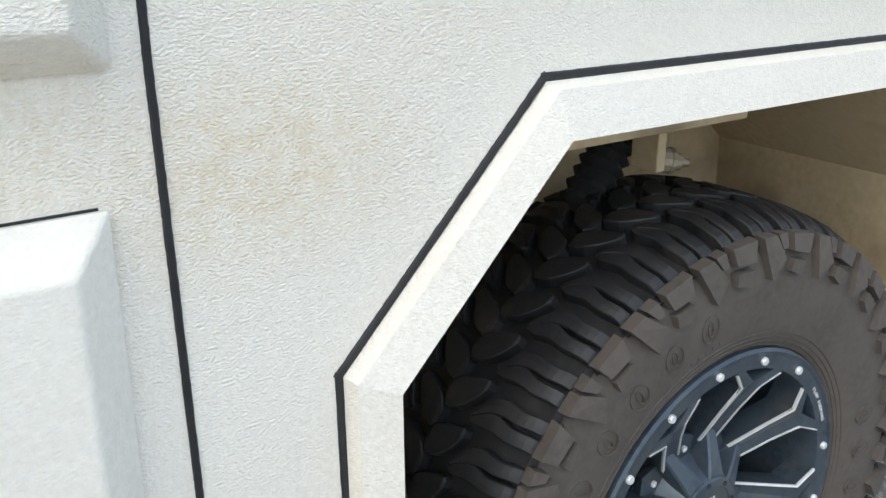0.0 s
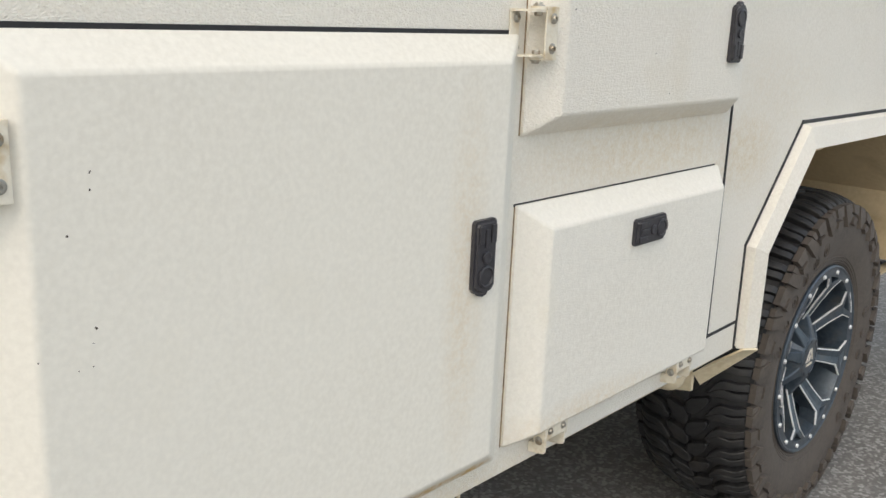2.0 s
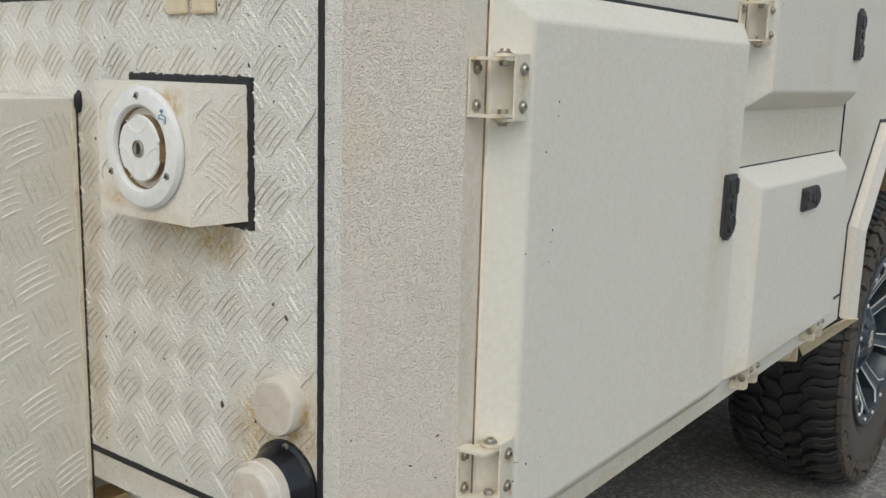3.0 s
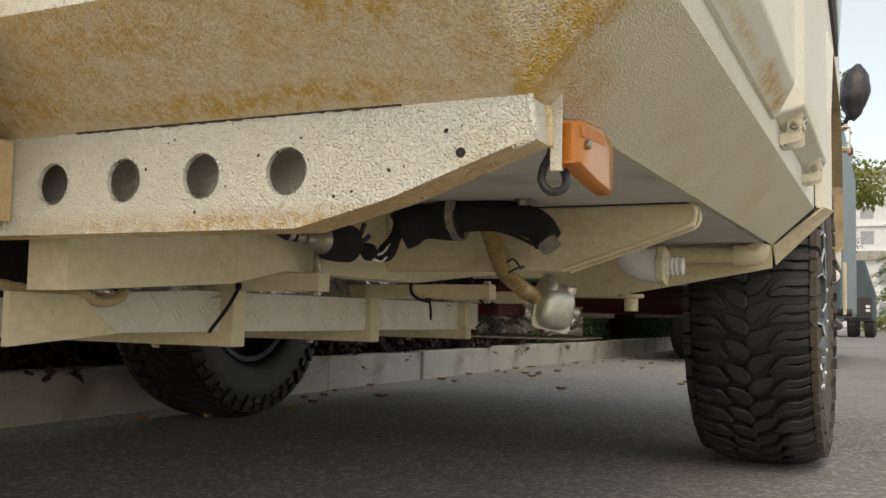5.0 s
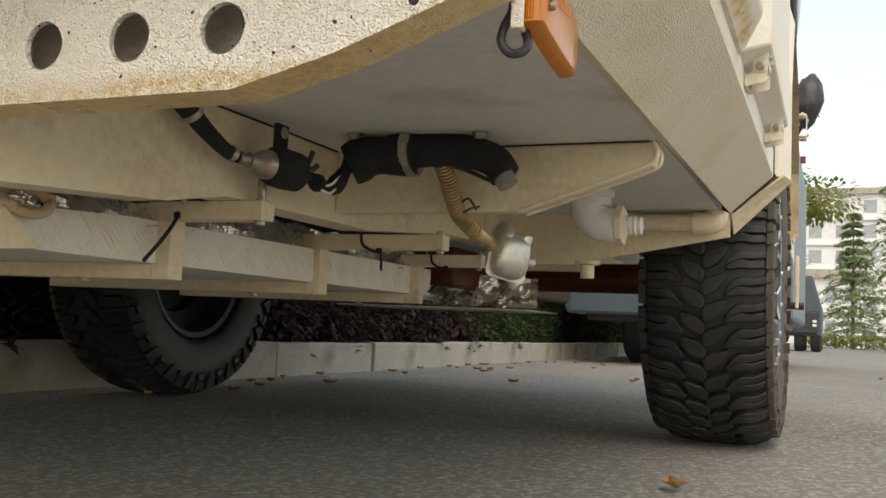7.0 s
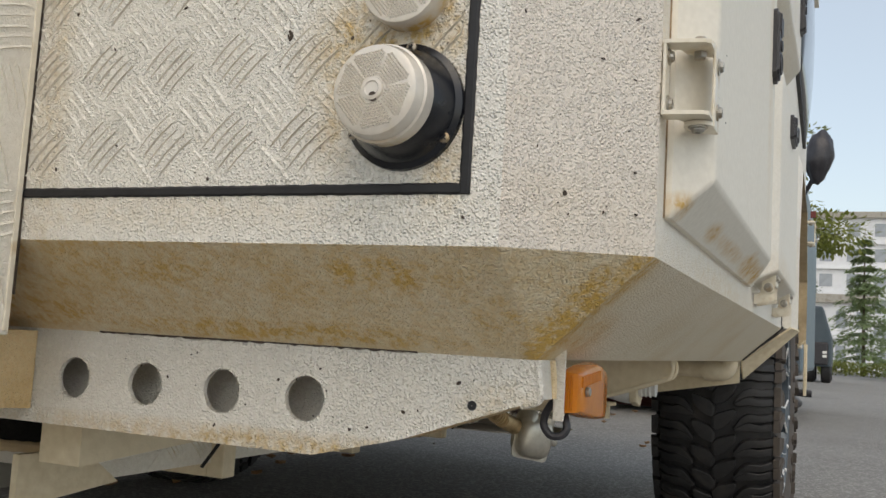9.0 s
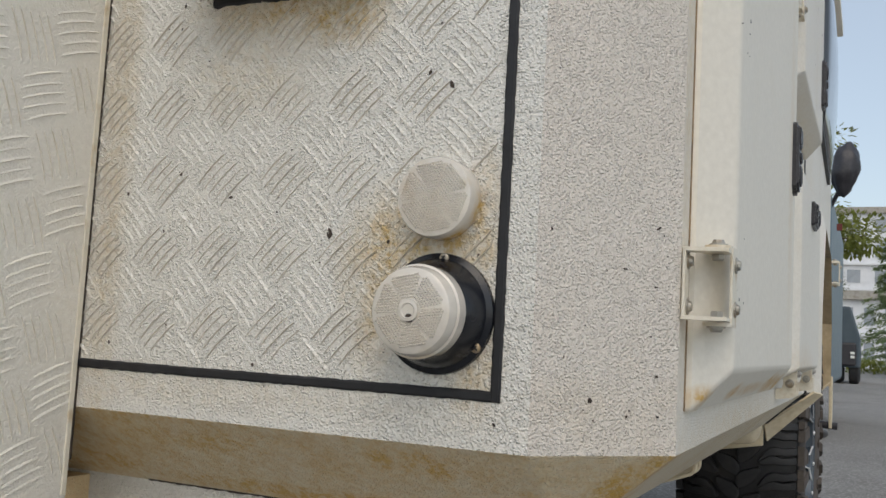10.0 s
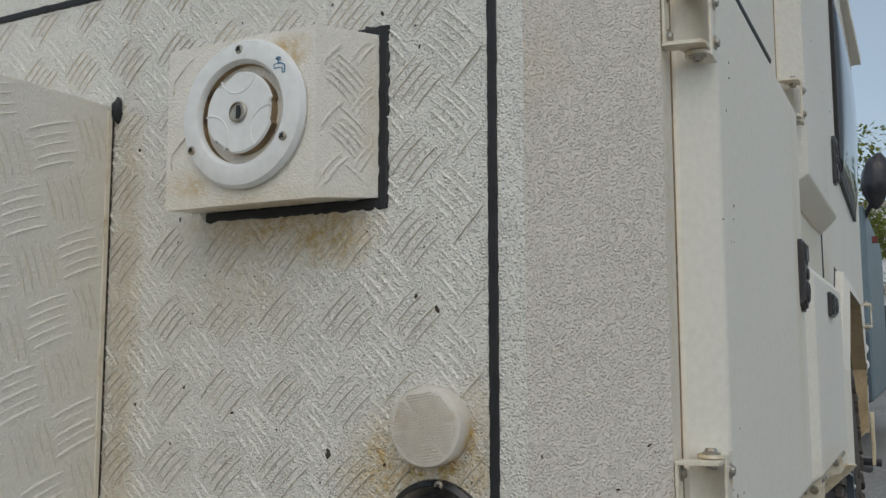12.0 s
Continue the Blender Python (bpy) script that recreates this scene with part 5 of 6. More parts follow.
sil = part("silencer", g, SILVER, caravan, "small shiny pressed steel exhaust silencer", smooth=True)
g = bmesh.new()
lathe(g, [(0.0148, 0.0), (0.0005, 0.0)], sm @ Vector((0.023, -0.006, 0.030)), (0, -0.25, 1), 20, cap=False)
part("outlet_hole", g, SEAL, sil)
g = bmesh.new()
prism(g, [(-0.0475, -0.046), (-0.044, -0.054), (-0.036, -0.057), (0.036, -0.057), (0.044, -0.054), (0.0475, -0.046), (0.0475, 0.004), (0.043, 0.012), (-0.043, 0.012), (-0.0475, 0.004)], "y", -0.003, 0.0)
bmesh.ops.transform(g, matrix=sm, verts=g.verts)
part("flange", g, SILVER, sil, "thin pressed seam flange")
g = bmesh.new()
cyl(g, sm @ Vector((0.040, 0, -0.010)), sm @ Vector((0.062, 0, -0.010)), 0.009, seg=16)
part("spigot", g, SILVER, sil)
for k, (y, z) in enumerate(((0.43, 0.485), (0.425, 0.47))):
    g = bmesh.new()
    tube(g, [(0.85, y - 0.02, z), (0.845, y - 0.035, z + 0.006), (0.855, y - 0.045, z - 0.01 + 0.02 * k)], 0.0018, 6)
    part("wire_twist", g, BLACKPLASTIC, cor)

g = bmesh.new()
tube(g, [(0.802, 0.42, 0.538), (0.806, 0.385, 0.528), (0.802, 0.352, 0.514), (0.794, 0.330, 0.505)], 0.0032, 8)
part("loose_wire", g, BLACKPLASTIC, caravan)

# white waste elbow with its grey-water pipe
g = bmesh.new()
lathe(g, [(0.042, 0.0), (0.042, 0.012), (0.036, 0.014), (0.036, 0.03)], (1.35, 0.322, 0.578), (0, 0, -1), 28)
tube(g, [(1.35, 0.334, 0.575), (1.35, 0.332, 0.545), (1.35, 0.318, 0.518), (1.35, 0.29, 0.509), (1.35, 0.272, 0.508)], 0.035, 24, n=6)
elbow = part("waste_elbow", g, WHITEPLASTIC, caravan, "white plastic waste elbow", smooth=True)
g = bmesh.new()
lathe(g, [(0.040, 0.0), (0.042, 0.002), (0.042, 0.014), (0.040, 0.016)], (1.35, 0.274, 0.508), (0, -1, 0), 6)
part("hexagon_nut", g, UNDER, elbow, "tan hexagon nut")
g = bmesh.new()
lathe(g, [(0.020, 0.014), (0.020, 0.022), (0.016, 0.024), (0.020, 0.03), (0.016, 0.033), (0.020, 0.039), (0.016, 0.042), (0.018, 0.05)], (1.35, 0.274, 0.508), (0, -1, 0), 20)
part("hose_tail", g, WHITEPLASTIC, elbow, "ribbed hose tail")
g = bmesh.new()
tube(g, [(1.66, 0.39, 0.555), (1.66, 0.26, 0.552), (1.66, 0.147, 0.550)], 0.019, 16, n=3)
tube(g, [(1.66, 0.168, 0.550), (1.66, 0.142, 0.550)], 0.025, 16, n=2)
tube(g, [(1.66, 0.147, 0.550), (1.663, 0.121, 0.554), (1.665, 0.115, 0.577)], 0.0245, 16, n=5)
part("waste_pipe", g, UNDER, caravan, "cream waste pipe along the outrigger", smooth=True)
g = bmesh.new()
box(g, 1.95, 1.98, 0.50, 0.76, 0.455, 0.480, 0.002)
part("cross_tube", g, UNDER, caravan)
g = bmesh.new()
tube(g, [(2.335, 0.35, 0.46), (2.33, 1.1, 0.46), (2.33, 1.87, 0.46)], 0.045, 16, n=2)
box(g, 1.75, 2.9, 0.78, 0.86, 0.40, 0.50, 0.006)
box(g, 1.75, 2.9, WID - 0.86, WID - 0.78, 0.40, 0.50, 0.006)
part("axle", g, REDPAINT, caravan, "dusty red axle and trailing arms")
g = bmesh.new()
tube(g, [(3.2, 0.16, 0.54), (3.6, 0.12, 0.47), (4.1, 0.06, 0.39)], 0.022, 14, n=4)
leg = part("steady_leg", g, BLACKPLASTIC, caravan, "folded dark steel steady leg", smooth=True)
g = bmesh.new()
box(g, 3.78, 3.84, 0.012, 0.026, 0.436, 0.662, 0.003)
part("leg_plate", g, UNDER, leg, "upright cream leg plate")
g = bmesh.new()
cyl(g, (3.81, 0.130, 0.452), (3.81, -0.010, 0.446), 0.016, seg=16)
part("cross_pin", g, BLACKPLASTIC, leg)

for sy in (0.93, WID - 0.93):
    g = bmesh.new()
    tube(g, [(2.62, sy, 0.38), (2.66, sy, 0.47), (2.70, sy, 0.60)], 0.03, 14, n=3)
    part("damper", g, BLACKFOAM, caravan, "black damper", smooth=True)

# foil-wrapped end of the tank behind the tray, with its bottom sheet and a drain stub
g = bmesh.new()
ny, nz = 26, 8
fv = [[g.verts.new((1.90 + 0.02 * noise.noise(Vector((i * 0.35, j * 0.4, 5))), 0.60 + 0.42 * i / ny, 0.352 + 0.105 * j / nz * (0.75 + 0.25 * i / ny) + (0.012 * noise.noise(Vector((i * 0.4, j, 2))) if j in (0, nz) else 0))) for j in range(nz + 1)] for i in range(ny + 1)]
for i in range(ny):
    for j in range(nz):
        g.faces.new((fv[i][j], fv[i][j + 1], fv[i + 1][j + 1], fv[i + 1][j]))
part("foil_wrap", g, FOIL, caravan, "crumpled silver foil insulation", smooth=True)
g = bmesh.new()
box(g, 1.80, 2.10, 0.60, 1.15, 0.341, 0.345, 0.001)
part("bottom_sheet", g, GRIMESHADE, caravan, "grimy thin bottom sheet")
g = bmesh.new()
lathe(g, [(0.030, 0.0), (0.030, 0.008), (0.016, 0.010), (0.016, 0.040), (0.0005, 0.040)], (1.63, 0.40, 0.458), (0, 0, -1), 20, cap=False)
part("drain_stub", g, UNDER, caravan, "cream drain stub", smooth=True)

# wheel-well fittings
g = bmesh.new()
box(g, 2.04, 2.40, 0.12, 0.24, 1.022, 1.050, 0.002)
box(g, 2.298, 2.315, 0.185, 0.235, 0.945, 1.024, 0.002)
part("damper_mount", g, LINER, caravan, "dusty damper mount")
g = bmesh.new()
lathe(g, [(0.018, -0.01), (0.018, 0.018), (0.0195, 0.019), (0.0195, 0.024), (0.0125, 0.0245), (0.0125, 0.036), (0.010, 0.038), (0.0065, 0.0385), (0.006, 0.050), (0.0005, 0.052)], (2.318, 0.205, 0.958), (0.88, -0.42, -0.14), 12)
part("damper_bolt", g, DUSTYSTEEL, caravan, "damper bolt with washers")
g = bmesh.new()
tube(g, [(2.315, 0.275, 1.045), (2.300, 0.27, 0.985), (2.265, 0.265, 0.935), (2.215, 0.26, 0.875)], 0.027, 18, n=7, ripple=0.009, pitch=2)
part("bump_bellows", g, BLACKFOAM, caravan, "black rubber suspension bellows")
# seam where the rear liner sheets overlap, with its small bolts
seam = [(2.590, 1.0725), (2.622, 1.072), (2.8585, 0.8605), (2.8705, 0.657)]
for (xa, za), (xb, zb) in zip(seam, seam[1:]):
    g = bmesh.new()
    cyl(g, (xa, 0.030, za), (xb, 0.030, zb), 0.0012, seg=6)
    part("liner_seam", g, CHIP, caravan)
for xx, zz in ((2.853, 0.877), (2.8605, 0.765), (2.866, 0.679)):
    g = bmesh.new()
    bolt(g, (xx, 0.019, zz), (-1, 0, -0.05), 0.0042, 0.003, socket=False)
    part("liner_bolt", g, STEEL, caravan)


# ---- wheels ----
# outer line of the tyre from the middle of the tread over the shoulder to the sidewall: (distance from the middle, radius)
TYRE = [(0.0, 0.462), (0.05, 0.4615), (0.085, 0.459), (0.112, 0.4535), (0.131, 0.4460), (0.146, 0.4335), (0.1550, 0.415), (0.158, 0.393), (0.1582, 0.365)]
LUGS = 44
PITCH = 2 * math.pi / LUGS


def on_tyre(s):
    """Point (y, r) and outward normal of the tyre's line, s metres along it from the middle."""
    a_ = abs(s)
    for (y0, r0), (y1, r1) in zip(TYRE, TYRE[1:]):
        d = math.hypot(y1 - y0, r1 - r0)
        if a_ <= d or (y1, r1) == TYRE[-1]:
            k = a_ / d
            ny, nr = -(r1 - r0) / d, (y1 - y0) / d
            return math.copysign(y0 + (y1 - y0) * k, s), r0 + (r1 - r0) * k, math.copysign(ny, s), nr
        a_ -= d


def ribbon(g, rows, o, sy, high=0.0, deep=0.0185, edge=0.0014):
    """A tread block along rows of (s, low and high edge in shares of a pitch), laid over the tyre at angle o on the side sy."""
    lines = []
    last = len(rows) - 1
    for i, (s, lo, hi) in enumerate(rows):
        y, r, ny, nr = on_tyre(s)
        dp = min(edge / r / PITCH, (hi - lo) * 0.3)
        end = 0.0016 if i in (0, last) else 0.0
        line = []
        for f, h in ((lo - 0.02, -deep), (lo, high - 0.0022 - end), (lo + dp, high - 0.0004 - end), ((lo + hi) / 2, high - end), (hi - dp, high - 0.0004 - end), (hi, high - 0.0022 - end), (hi + 0.02, -deep)):
            a = o + f * PITCH
            yy, rr = y + ny * h, r + nr * h
            line.append(g.verts.new((rr * math.sin(a), sy * yy, rr * math.cos(a))))
        lines.append(line)
    for i, (p, q) in enumerate(zip(lines, lines[1:])):
        for k in range(6):
            f = g.faces.new((p[k], p[k + 1], q[k + 1], q[k]))
            f.material_index = 1 if rows[i + 1][0] > 0.170 and sy < 0 else 0
    g.faces.new(lines[0])
    g.faces.new(lines[-1][::-1])


# block outlines as (way from the middle, low and high edge in shares of a pitch): a pointed middle block, and a pointed shoulder block split by a thin slot
MIDDLE = [(-0.004, 0.14, 0.40), (0.003, 0.00, 0.56), (0.013, 0.02, 0.68), (0.025, 0.10, 0.73), (0.036, 0.24, 0.79), (0.045, 0.40, 0.84), (0.052, 0.56, 0.85), (0.056, 0.68, 0.80)]
SHOULDER = [(0.049, 0.06, 0.16), (0.055, 0.00, 0.25), (0.063, -0.02, 0.44), (0.071, 0.00, 0.58), (0.080, 0.03, 0.67), (0.089, 0.05, 0.71), (0.098, 0.04, 0.71), (0.107, 0.02, 0.69), (0.116, 0.02, 0.68), (0.126, 0.04, 0.70), (0.136, 0.06, 0.73), (0.146, 0.06, 0.75), (0.156, 0.05, 0.76), (0.169, 0.04, 0.78)]


def finger(upper):
    """Rows of the half of a shoulder block above or below its slot."""
    rows = []
    for s, lo, hi in SHOULDER:
        c, gap = (lo + hi) / 2, 0.0 if s < 0.095 else 0.028 if s < 0.105 else 0.045
        rows.append((s, c + gap, hi) if upper else (s, lo, c - gap))
    return rows if upper else rows[:-1]


SHOULDER_A, SHOULDER_B = finger(True), finger(False)


def flat_tooth(g, corners, o, sy, rise):
    """A flat raised tooth on the sidewall: corners as (radius, share of a pitch)."""
    lo, hi = [], []
    cr, cf = sum(c[0] for c in corners) / len(corners), sum(c[1] for c in corners) / len(corners)
    for r, f in corners:
        y = 0.1585 if r < 0.40 else 0.1585 - (r - 0.40) * 0.22
        for k, up, into in ((0.0, -0.006, lo), (0.05, rise, hi)):
            rr, ff = r + (cr - r) * k, f + (cf - f) * k
            a = o + ff * PITCH
            into.append(g.verts.new((rr * math.sin(a), sy * (y + up), rr * math.cos(a))))
    f = g.faces.new(hi)
    f.material_index = dusty = 1 if sy < 0 else 0
    m = len(lo)
    for i in range(m):
        g.faces.new((lo[i], lo[(i + 1) % m], hi[(i + 1) % m], hi[i])).material_index = dusty


def wheel(name, at, turn, parent):
    w = holder(name, at, parent)
    w.rotation_euler = (0, 0, radians(turn))
    w.matrix_parent_inverse = world_of(parent).inverted()

    def sub(pn, g, mat, label="", smooth=False):
        o = part(pn, g, mat, None, label, smooth)
        o.parent = w
        return o

    def polar(r, deg, y):
        return Vector((r * math.sin(radians(deg)), y, r * math.cos(radians(deg))))
    # tyre
    g = bmesh.new()
    prof = [(0.254, 0.122), (0.262, 0.136), (0.274, 0.1425), (0.292, 0.1475), (0.320, 0.1545), (0.350, 0.1575), (0.385, 0.1575), (0.405, 0.1525), (0.420, 0.1455)]
    lathe(g, [(r, -h) for r, h in prof], (0, 0, 0), (0, 1, 0), 96, cap=False)
    sub("sidewall", g, SIDEWALL, "brown dusty tyre sidewall", True)
    g = bmesh.new()
    lathe(g, prof, (0, 0, 0), (0, 1, 0), 96, cap=False)
    sub("inner_sidewall", g, RUBBER, "black inner tyre sidewall", True)
    g = bmesh.new()
    half = []
    for s in (0.185, 0.165, 0.150, 0.132, 0.112, 0.085, 0.045, 0.0):
        y, r, ny, nr = on_tyre(s)
        dp = 0.0165 if s < 0.15 else 0.008
        half.append((r - nr * dp, y - ny * dp))
    lathe(g, [(r, -h) for r, h in half] + [(r, h) for r, h in half[-2::-1]], (0, 0, 0), (0, 1, 0), 96, cap=False)
    sub("carcass", g, RUBBER, "", True)
    for rr, y in ((0.268, 0.1395), (0.275, 0.1430), (0.282, 0.1448), (0.290, 0.1470)):
        g = bmesh.new()
        lathe(g, [(rr - 0.0012, -y + 0.002), (rr, -y - 0.0014), (rr + 0.0016, -y + 0.001)], (0, 0, 0), (0, 1, 0), 96, cap=False)
        sub("bead_ring", g, SIDEWALL, "", True)
    g = bmesh.new()
    for k in range(LUGS):
        for sy in (-1, 1):
            o = PITCH * (k + (0.0 if sy < 0 else 0.5))
            ribbon(g, MIDDLE, o, sy)
            ribbon(g, SHOULDER_A, o, sy)
            ribbon(g, SHOULDER_B, o, sy, -0.0004)
            # thin ridges across the joint of block and sidewall
            for s0, w_ in ((0.150, 0.0012), (0.166, 0.001)):
                ribbon(g, [(s0, 0.03, 0.83), (s0 + w_, 0.03, 0.83), (s0 + 2 * w_, 0.03, 0.83)], o, sy, 0.0014, 0.004, 0.0005)
            # teeth down the sidewall: a long flag under every other block, two short ones under the next
            if k % 2 == 0:
                flat_tooth(g, [(0.436, 0.00), (0.436, 0.46), (0.402, 0.80), (0.374, 0.36)], o, sy, 0.0105)
                flat_tooth(g, [(0.436, 0.54), (0.436, 0.86), (0.415, 0.90), (0.415, 0.70)], o, sy, 0.0085)
            else:
                flat_tooth(g, [(0.436, 0.04), (0.436, 0.84), (0.408, 0.74), (0.411, 0.10)], o, sy, 0.0095)
                flat_tooth(g, [(0.401, 0.12), (0.399, 0.68), (0.377, 0.54), (0.384, 0.08)], o, sy, 0.0085)
    sub("tread", g, [RUBBER, SIDEWALL], "deep black mud-terrain tread blocks")
    for deg in [-14 - 11.6 * k for k in range(6)] + [78 + 11.6 * k for k in range(6)]:
        a = radians(deg)
        M = Matrix.Translation((0.338 * math.sin(a), -0.1562, 0.338 * math.cos(a))) @ Matrix.Rotation(a, 4, "Y")
        for rx, rz in ((0.0165, 0.0205), (0.0050, 0.0125)):
            g = bmesh.new()
            ov = [(math.cos(2 * math.pi * i / 22), math.sin(2 * math.pi * i / 22)) for i in range(22)]
            ring(g, [(x * rx, z * rz) for x, z in ov], [(x * (rx - 0.0013), z * (rz - 0.0013)) for x, z in ov], "y", -0.0022, 0.004)
            bmesh.ops.transform(g, matrix=M, verts=g.verts)
            sub("raised_oval", g, SIDEWALL)
    # worn raised writing that cannot be read: bars near the bead
    for deg in [-30 + 2.6 * k for k in range(9)]:
        g = bmesh.new()
        box(g, -0.0042, 0.0042, -0.1505, -0.1440, 0.298, 0.309, 0.0006, m=Matrix.Rotation(radians(deg), 4, "Y"))
        sub("raised_bar", g, SIDEWALL)
    # rim: rolled lip, flat ring for the rivets, deep barrel
    g = bmesh.new()
    lathe(g, [(0.258, -0.122), (0.2655, -0.136), (0.2650, -0.1455), (0.2610, -0.1490), (0.2575, -0.1480), (0.2555, -0.1462), (0.2340, -0.1440), (0.2325, -0.1400), (0.2290, -0.105), (0.2240, -0.02), (0.2240, 0.05), (0.232, 0.12), (0.25, 0.125)], (0, 0, 0), (0, 1, 0), 96, cap=False)
    sub("rim", g, ALLOY, "dark blue-grey alloy rim with a rolled lip", True)
    # back of the rim, coloured black for the shade behind the spokes
    g = bmesh.new()
    lathe(g, [(0.224, 0.03), (0.16, 0.018), (0.15, -0.02), (0.10, -0.03), (0.001, -0.03)], (0, 0, 0), (0, 1, 0), 48, cap=False)
    sub("drum_cover", g, SEAL, "", True)
    for k in range(8):
        c = 13.5 + 45 * k
        # dished spoke: narrow waist, knee, then flaring into the rim, with a sunken pocket in the flare
        edge = [(0.080, 13.0, -0.082), (0.110, 9.2, -0.094), (0.160, 7.2, -0.116), (0.204, 6.6, -0.1375), (0.2345, 13.8, -0.1452)]
        g = bmesh.new()
        left = [g.verts.new(polar(r, c - d, y)) for r, d, y in edge]
        right = [g.verts.new(polar(r, c + d, y)) for r, d, y in edge]
        mid = [g.verts.new(polar(r, c, y + 0.0045)) for r, d, y in edge[:4]]
        backl = [g.verts.new(polar(r, c - d * 0.82, y + 0.050)) for r, d, y in edge]
        backr = [g.verts.new(polar(r, c + d * 0.82, y + 0.050)) for r, d, y in edge]
        for i in range(3):
            g.faces.new((left[i], left[i + 1], mid[i + 1], mid[i]))
            g.faces.new((mid[i], mid[i + 1], right[i + 1], right[i]))
        pin = [g.verts.new(polar(r, c + d, y)) for r, d, y in ((0.2125, 0.0, -0.1385), (0.2345, 8.6, -0.1440), (0.2345, -8.6, -0.1440))]
        sunk = [g.verts.new(polar(r, c + d, y)) for r, d, y in ((0.2145, 0.0, -0.116), (0.2345, 7.6, -0.126), (0.2345, -7.6, -0.126))]
        g.faces.new((mid[3], left[3], left[4], pin[2], pin[0]))
        g.faces.new((mid[3], pin[0], pin[1], right[4], right[3]))
        for i, j in ((0, 1), (2, 0)):
            g.faces.new((pin[i], pin[j], sunk[j], sunk[i]))
        g.faces.new(sunk)
        for i in range(4):
            g.faces.new((left[i], backl[i], backl[i + 1], left[i + 1]))
            g.faces.new((right[i], right[i + 1], backr[i + 1], backr[i]))
        sub("spoke", g, ALLOY, "dished dark alloy spoke flaring into the rim" if k == 0 else "")
        for sgn in (-1, 1):
            ml = bmesh.new()
            line = [(0.102, 9.6, -0.0915), (0.160, 6.7, -0.1165), (0.2035, 6.1, -0.1380), (0.2310, 12.9, -0.1455)]
            for (r0, d0, y0), (r1, d1, y1) in zip(line, line[1:]):
                q = []
                for r, d, y in ((r0, d0, y0), (r1, d1, y1)):
                    wd = math.degrees(0.00165 / r)
                    q.append((polar(r, c + sgn * (d + wd), y - 0.0004), polar(r, c + sgn * (d - wd), y - 0.0012)))
                p4 = [q[0][0], q[0][1], q[1][1], q[1][0]]
                top4 = [ml.verts.new(v) for v in p4]
                bot4 = [ml.verts.new(v + Vector((0, 0.004, 0))) for v in p4]
                ml.faces.new(top4)
                for i in range(4):
                    ml.faces.new((top4[i], top4[(i + 1) % 4], bot4[(i + 1) % 4], bot4[i]))
            sub("milled_edge", ml, MILLED, "bright milled spoke edge" if k == 0 and sgn < 0 else "")
    for k in range(16):
        if k == 3:
            continue
        g = bmesh.new()
        lathe(g, [(0.0062, 0.001), (0.0062, 0.0045), (0.0052, 0.0060), (0.0005, 0.0064)], polar(0.2455, 22.5 * k - 9, -0.1442), (0, -1, 0), 16, cap=False)
        sub("rivet", g, MILLED, "bright round rivet" if k == 0 else "", True)
    # raised casting words on the rim's ring
    for i, ch in enumerate("FLOW FORMING"):
        if ch == " ":
            continue
        cu = bpy.data.curves.new("letter", "FONT")
        cu.body, cu.size, cu.align_x, cu.align_y, cu.extrude = ch, 0.0085, "CENTER", "CENTER", 0.0006
        tmp = new("letter", cu)
        me = bpy.data.meshes.new_from_object(tmp)
        bpy.data.objects.remove(tmp)
        a = 51.5 + 1.55 * i
        g = bmesh.new()
        g.from_mesh(me)
        bpy.data.meshes.remove(me)
        bmesh.ops.transform(g, matrix=Matrix.Rotation(radians(a), 4, "Y") @ Matrix.Translation((0, -0.1462, 0.2455)) @ Matrix.Rotation(radians(90), 4, "X"), verts=g.verts)
        sub("letter", g, MILLED)
    # hub cap: flat octagonal face, eight arms running down onto the spokes, wedge walls between them
    g = bmesh.new()
    lathe(g, [(0.104, -0.060), (0.086, -0.072), (0.070, -0.096), (0.060, -0.118), (0.0565, -0.1245), (0.054, -0.1265), (0.0445, -0.1275), (0.0435, -0.1262), (0.001, -0.1262)], (0, 0, 0), (0, 1, 0), 48, cap=False)
    sub("hub_cap", g, ALLOY, "dark protruding star-shaped hub cap", True)
    for k in range(8):
        M = Matrix.Rotation(radians(45 * k + 13.5), 4, "Y")
        g = bmesh.new()
        sect = [(0.046, 0.0185, -0.1258), (0.060, 0.0170, -0.1235), (0.085, 0.0130, -0.1120), (0.114, 0.0105, -0.0975), (0.122, 0.0090, -0.0900)]
        rws = []
        for z, hw, y in sect:
            rws.append([g.verts.new(M @ Vector(q)) for q in ((-hw - 0.005, y + 0.045, z), (-hw, y + 0.003, z), (-hw + 0.003, y, z), (hw - 0.003, y, z), (hw, y + 0.003, z), (hw + 0.005, y + 0.045, z))])
        for a, b in zip(rws, rws[1:]):
            for i in range(5):
                g.faces.new((a[i], a[i + 1], b[i + 1], b[i]))
        g.faces.new(rws[-1])
        g.faces.new(rws[0])
        sub("hub_arm", g, ALLOY)
        g = bmesh.new()
        lathe(g, [(0.0040, 0), (0.0040, 0.0022), (0.0024, 0.0022), (0.0020, 0.0004)], polar(0.0495, 45 * k + 13.5 + 22.5, -0.1255), (0, -1, 0), 10)
        sub("hub_bolt", g, SEAL)
        # sunk plate with a bolt between two arms
        c = 45 * k + 36
        g = bmesh.new()
        pl = [polar(r, c + d, y) for r, d, y in ((0.072, -16, -0.083), (0.072, 16, -0.083), (0.106, 13, -0.079), (0.116, 0, -0.077), (0.106, -13, -0.079))]
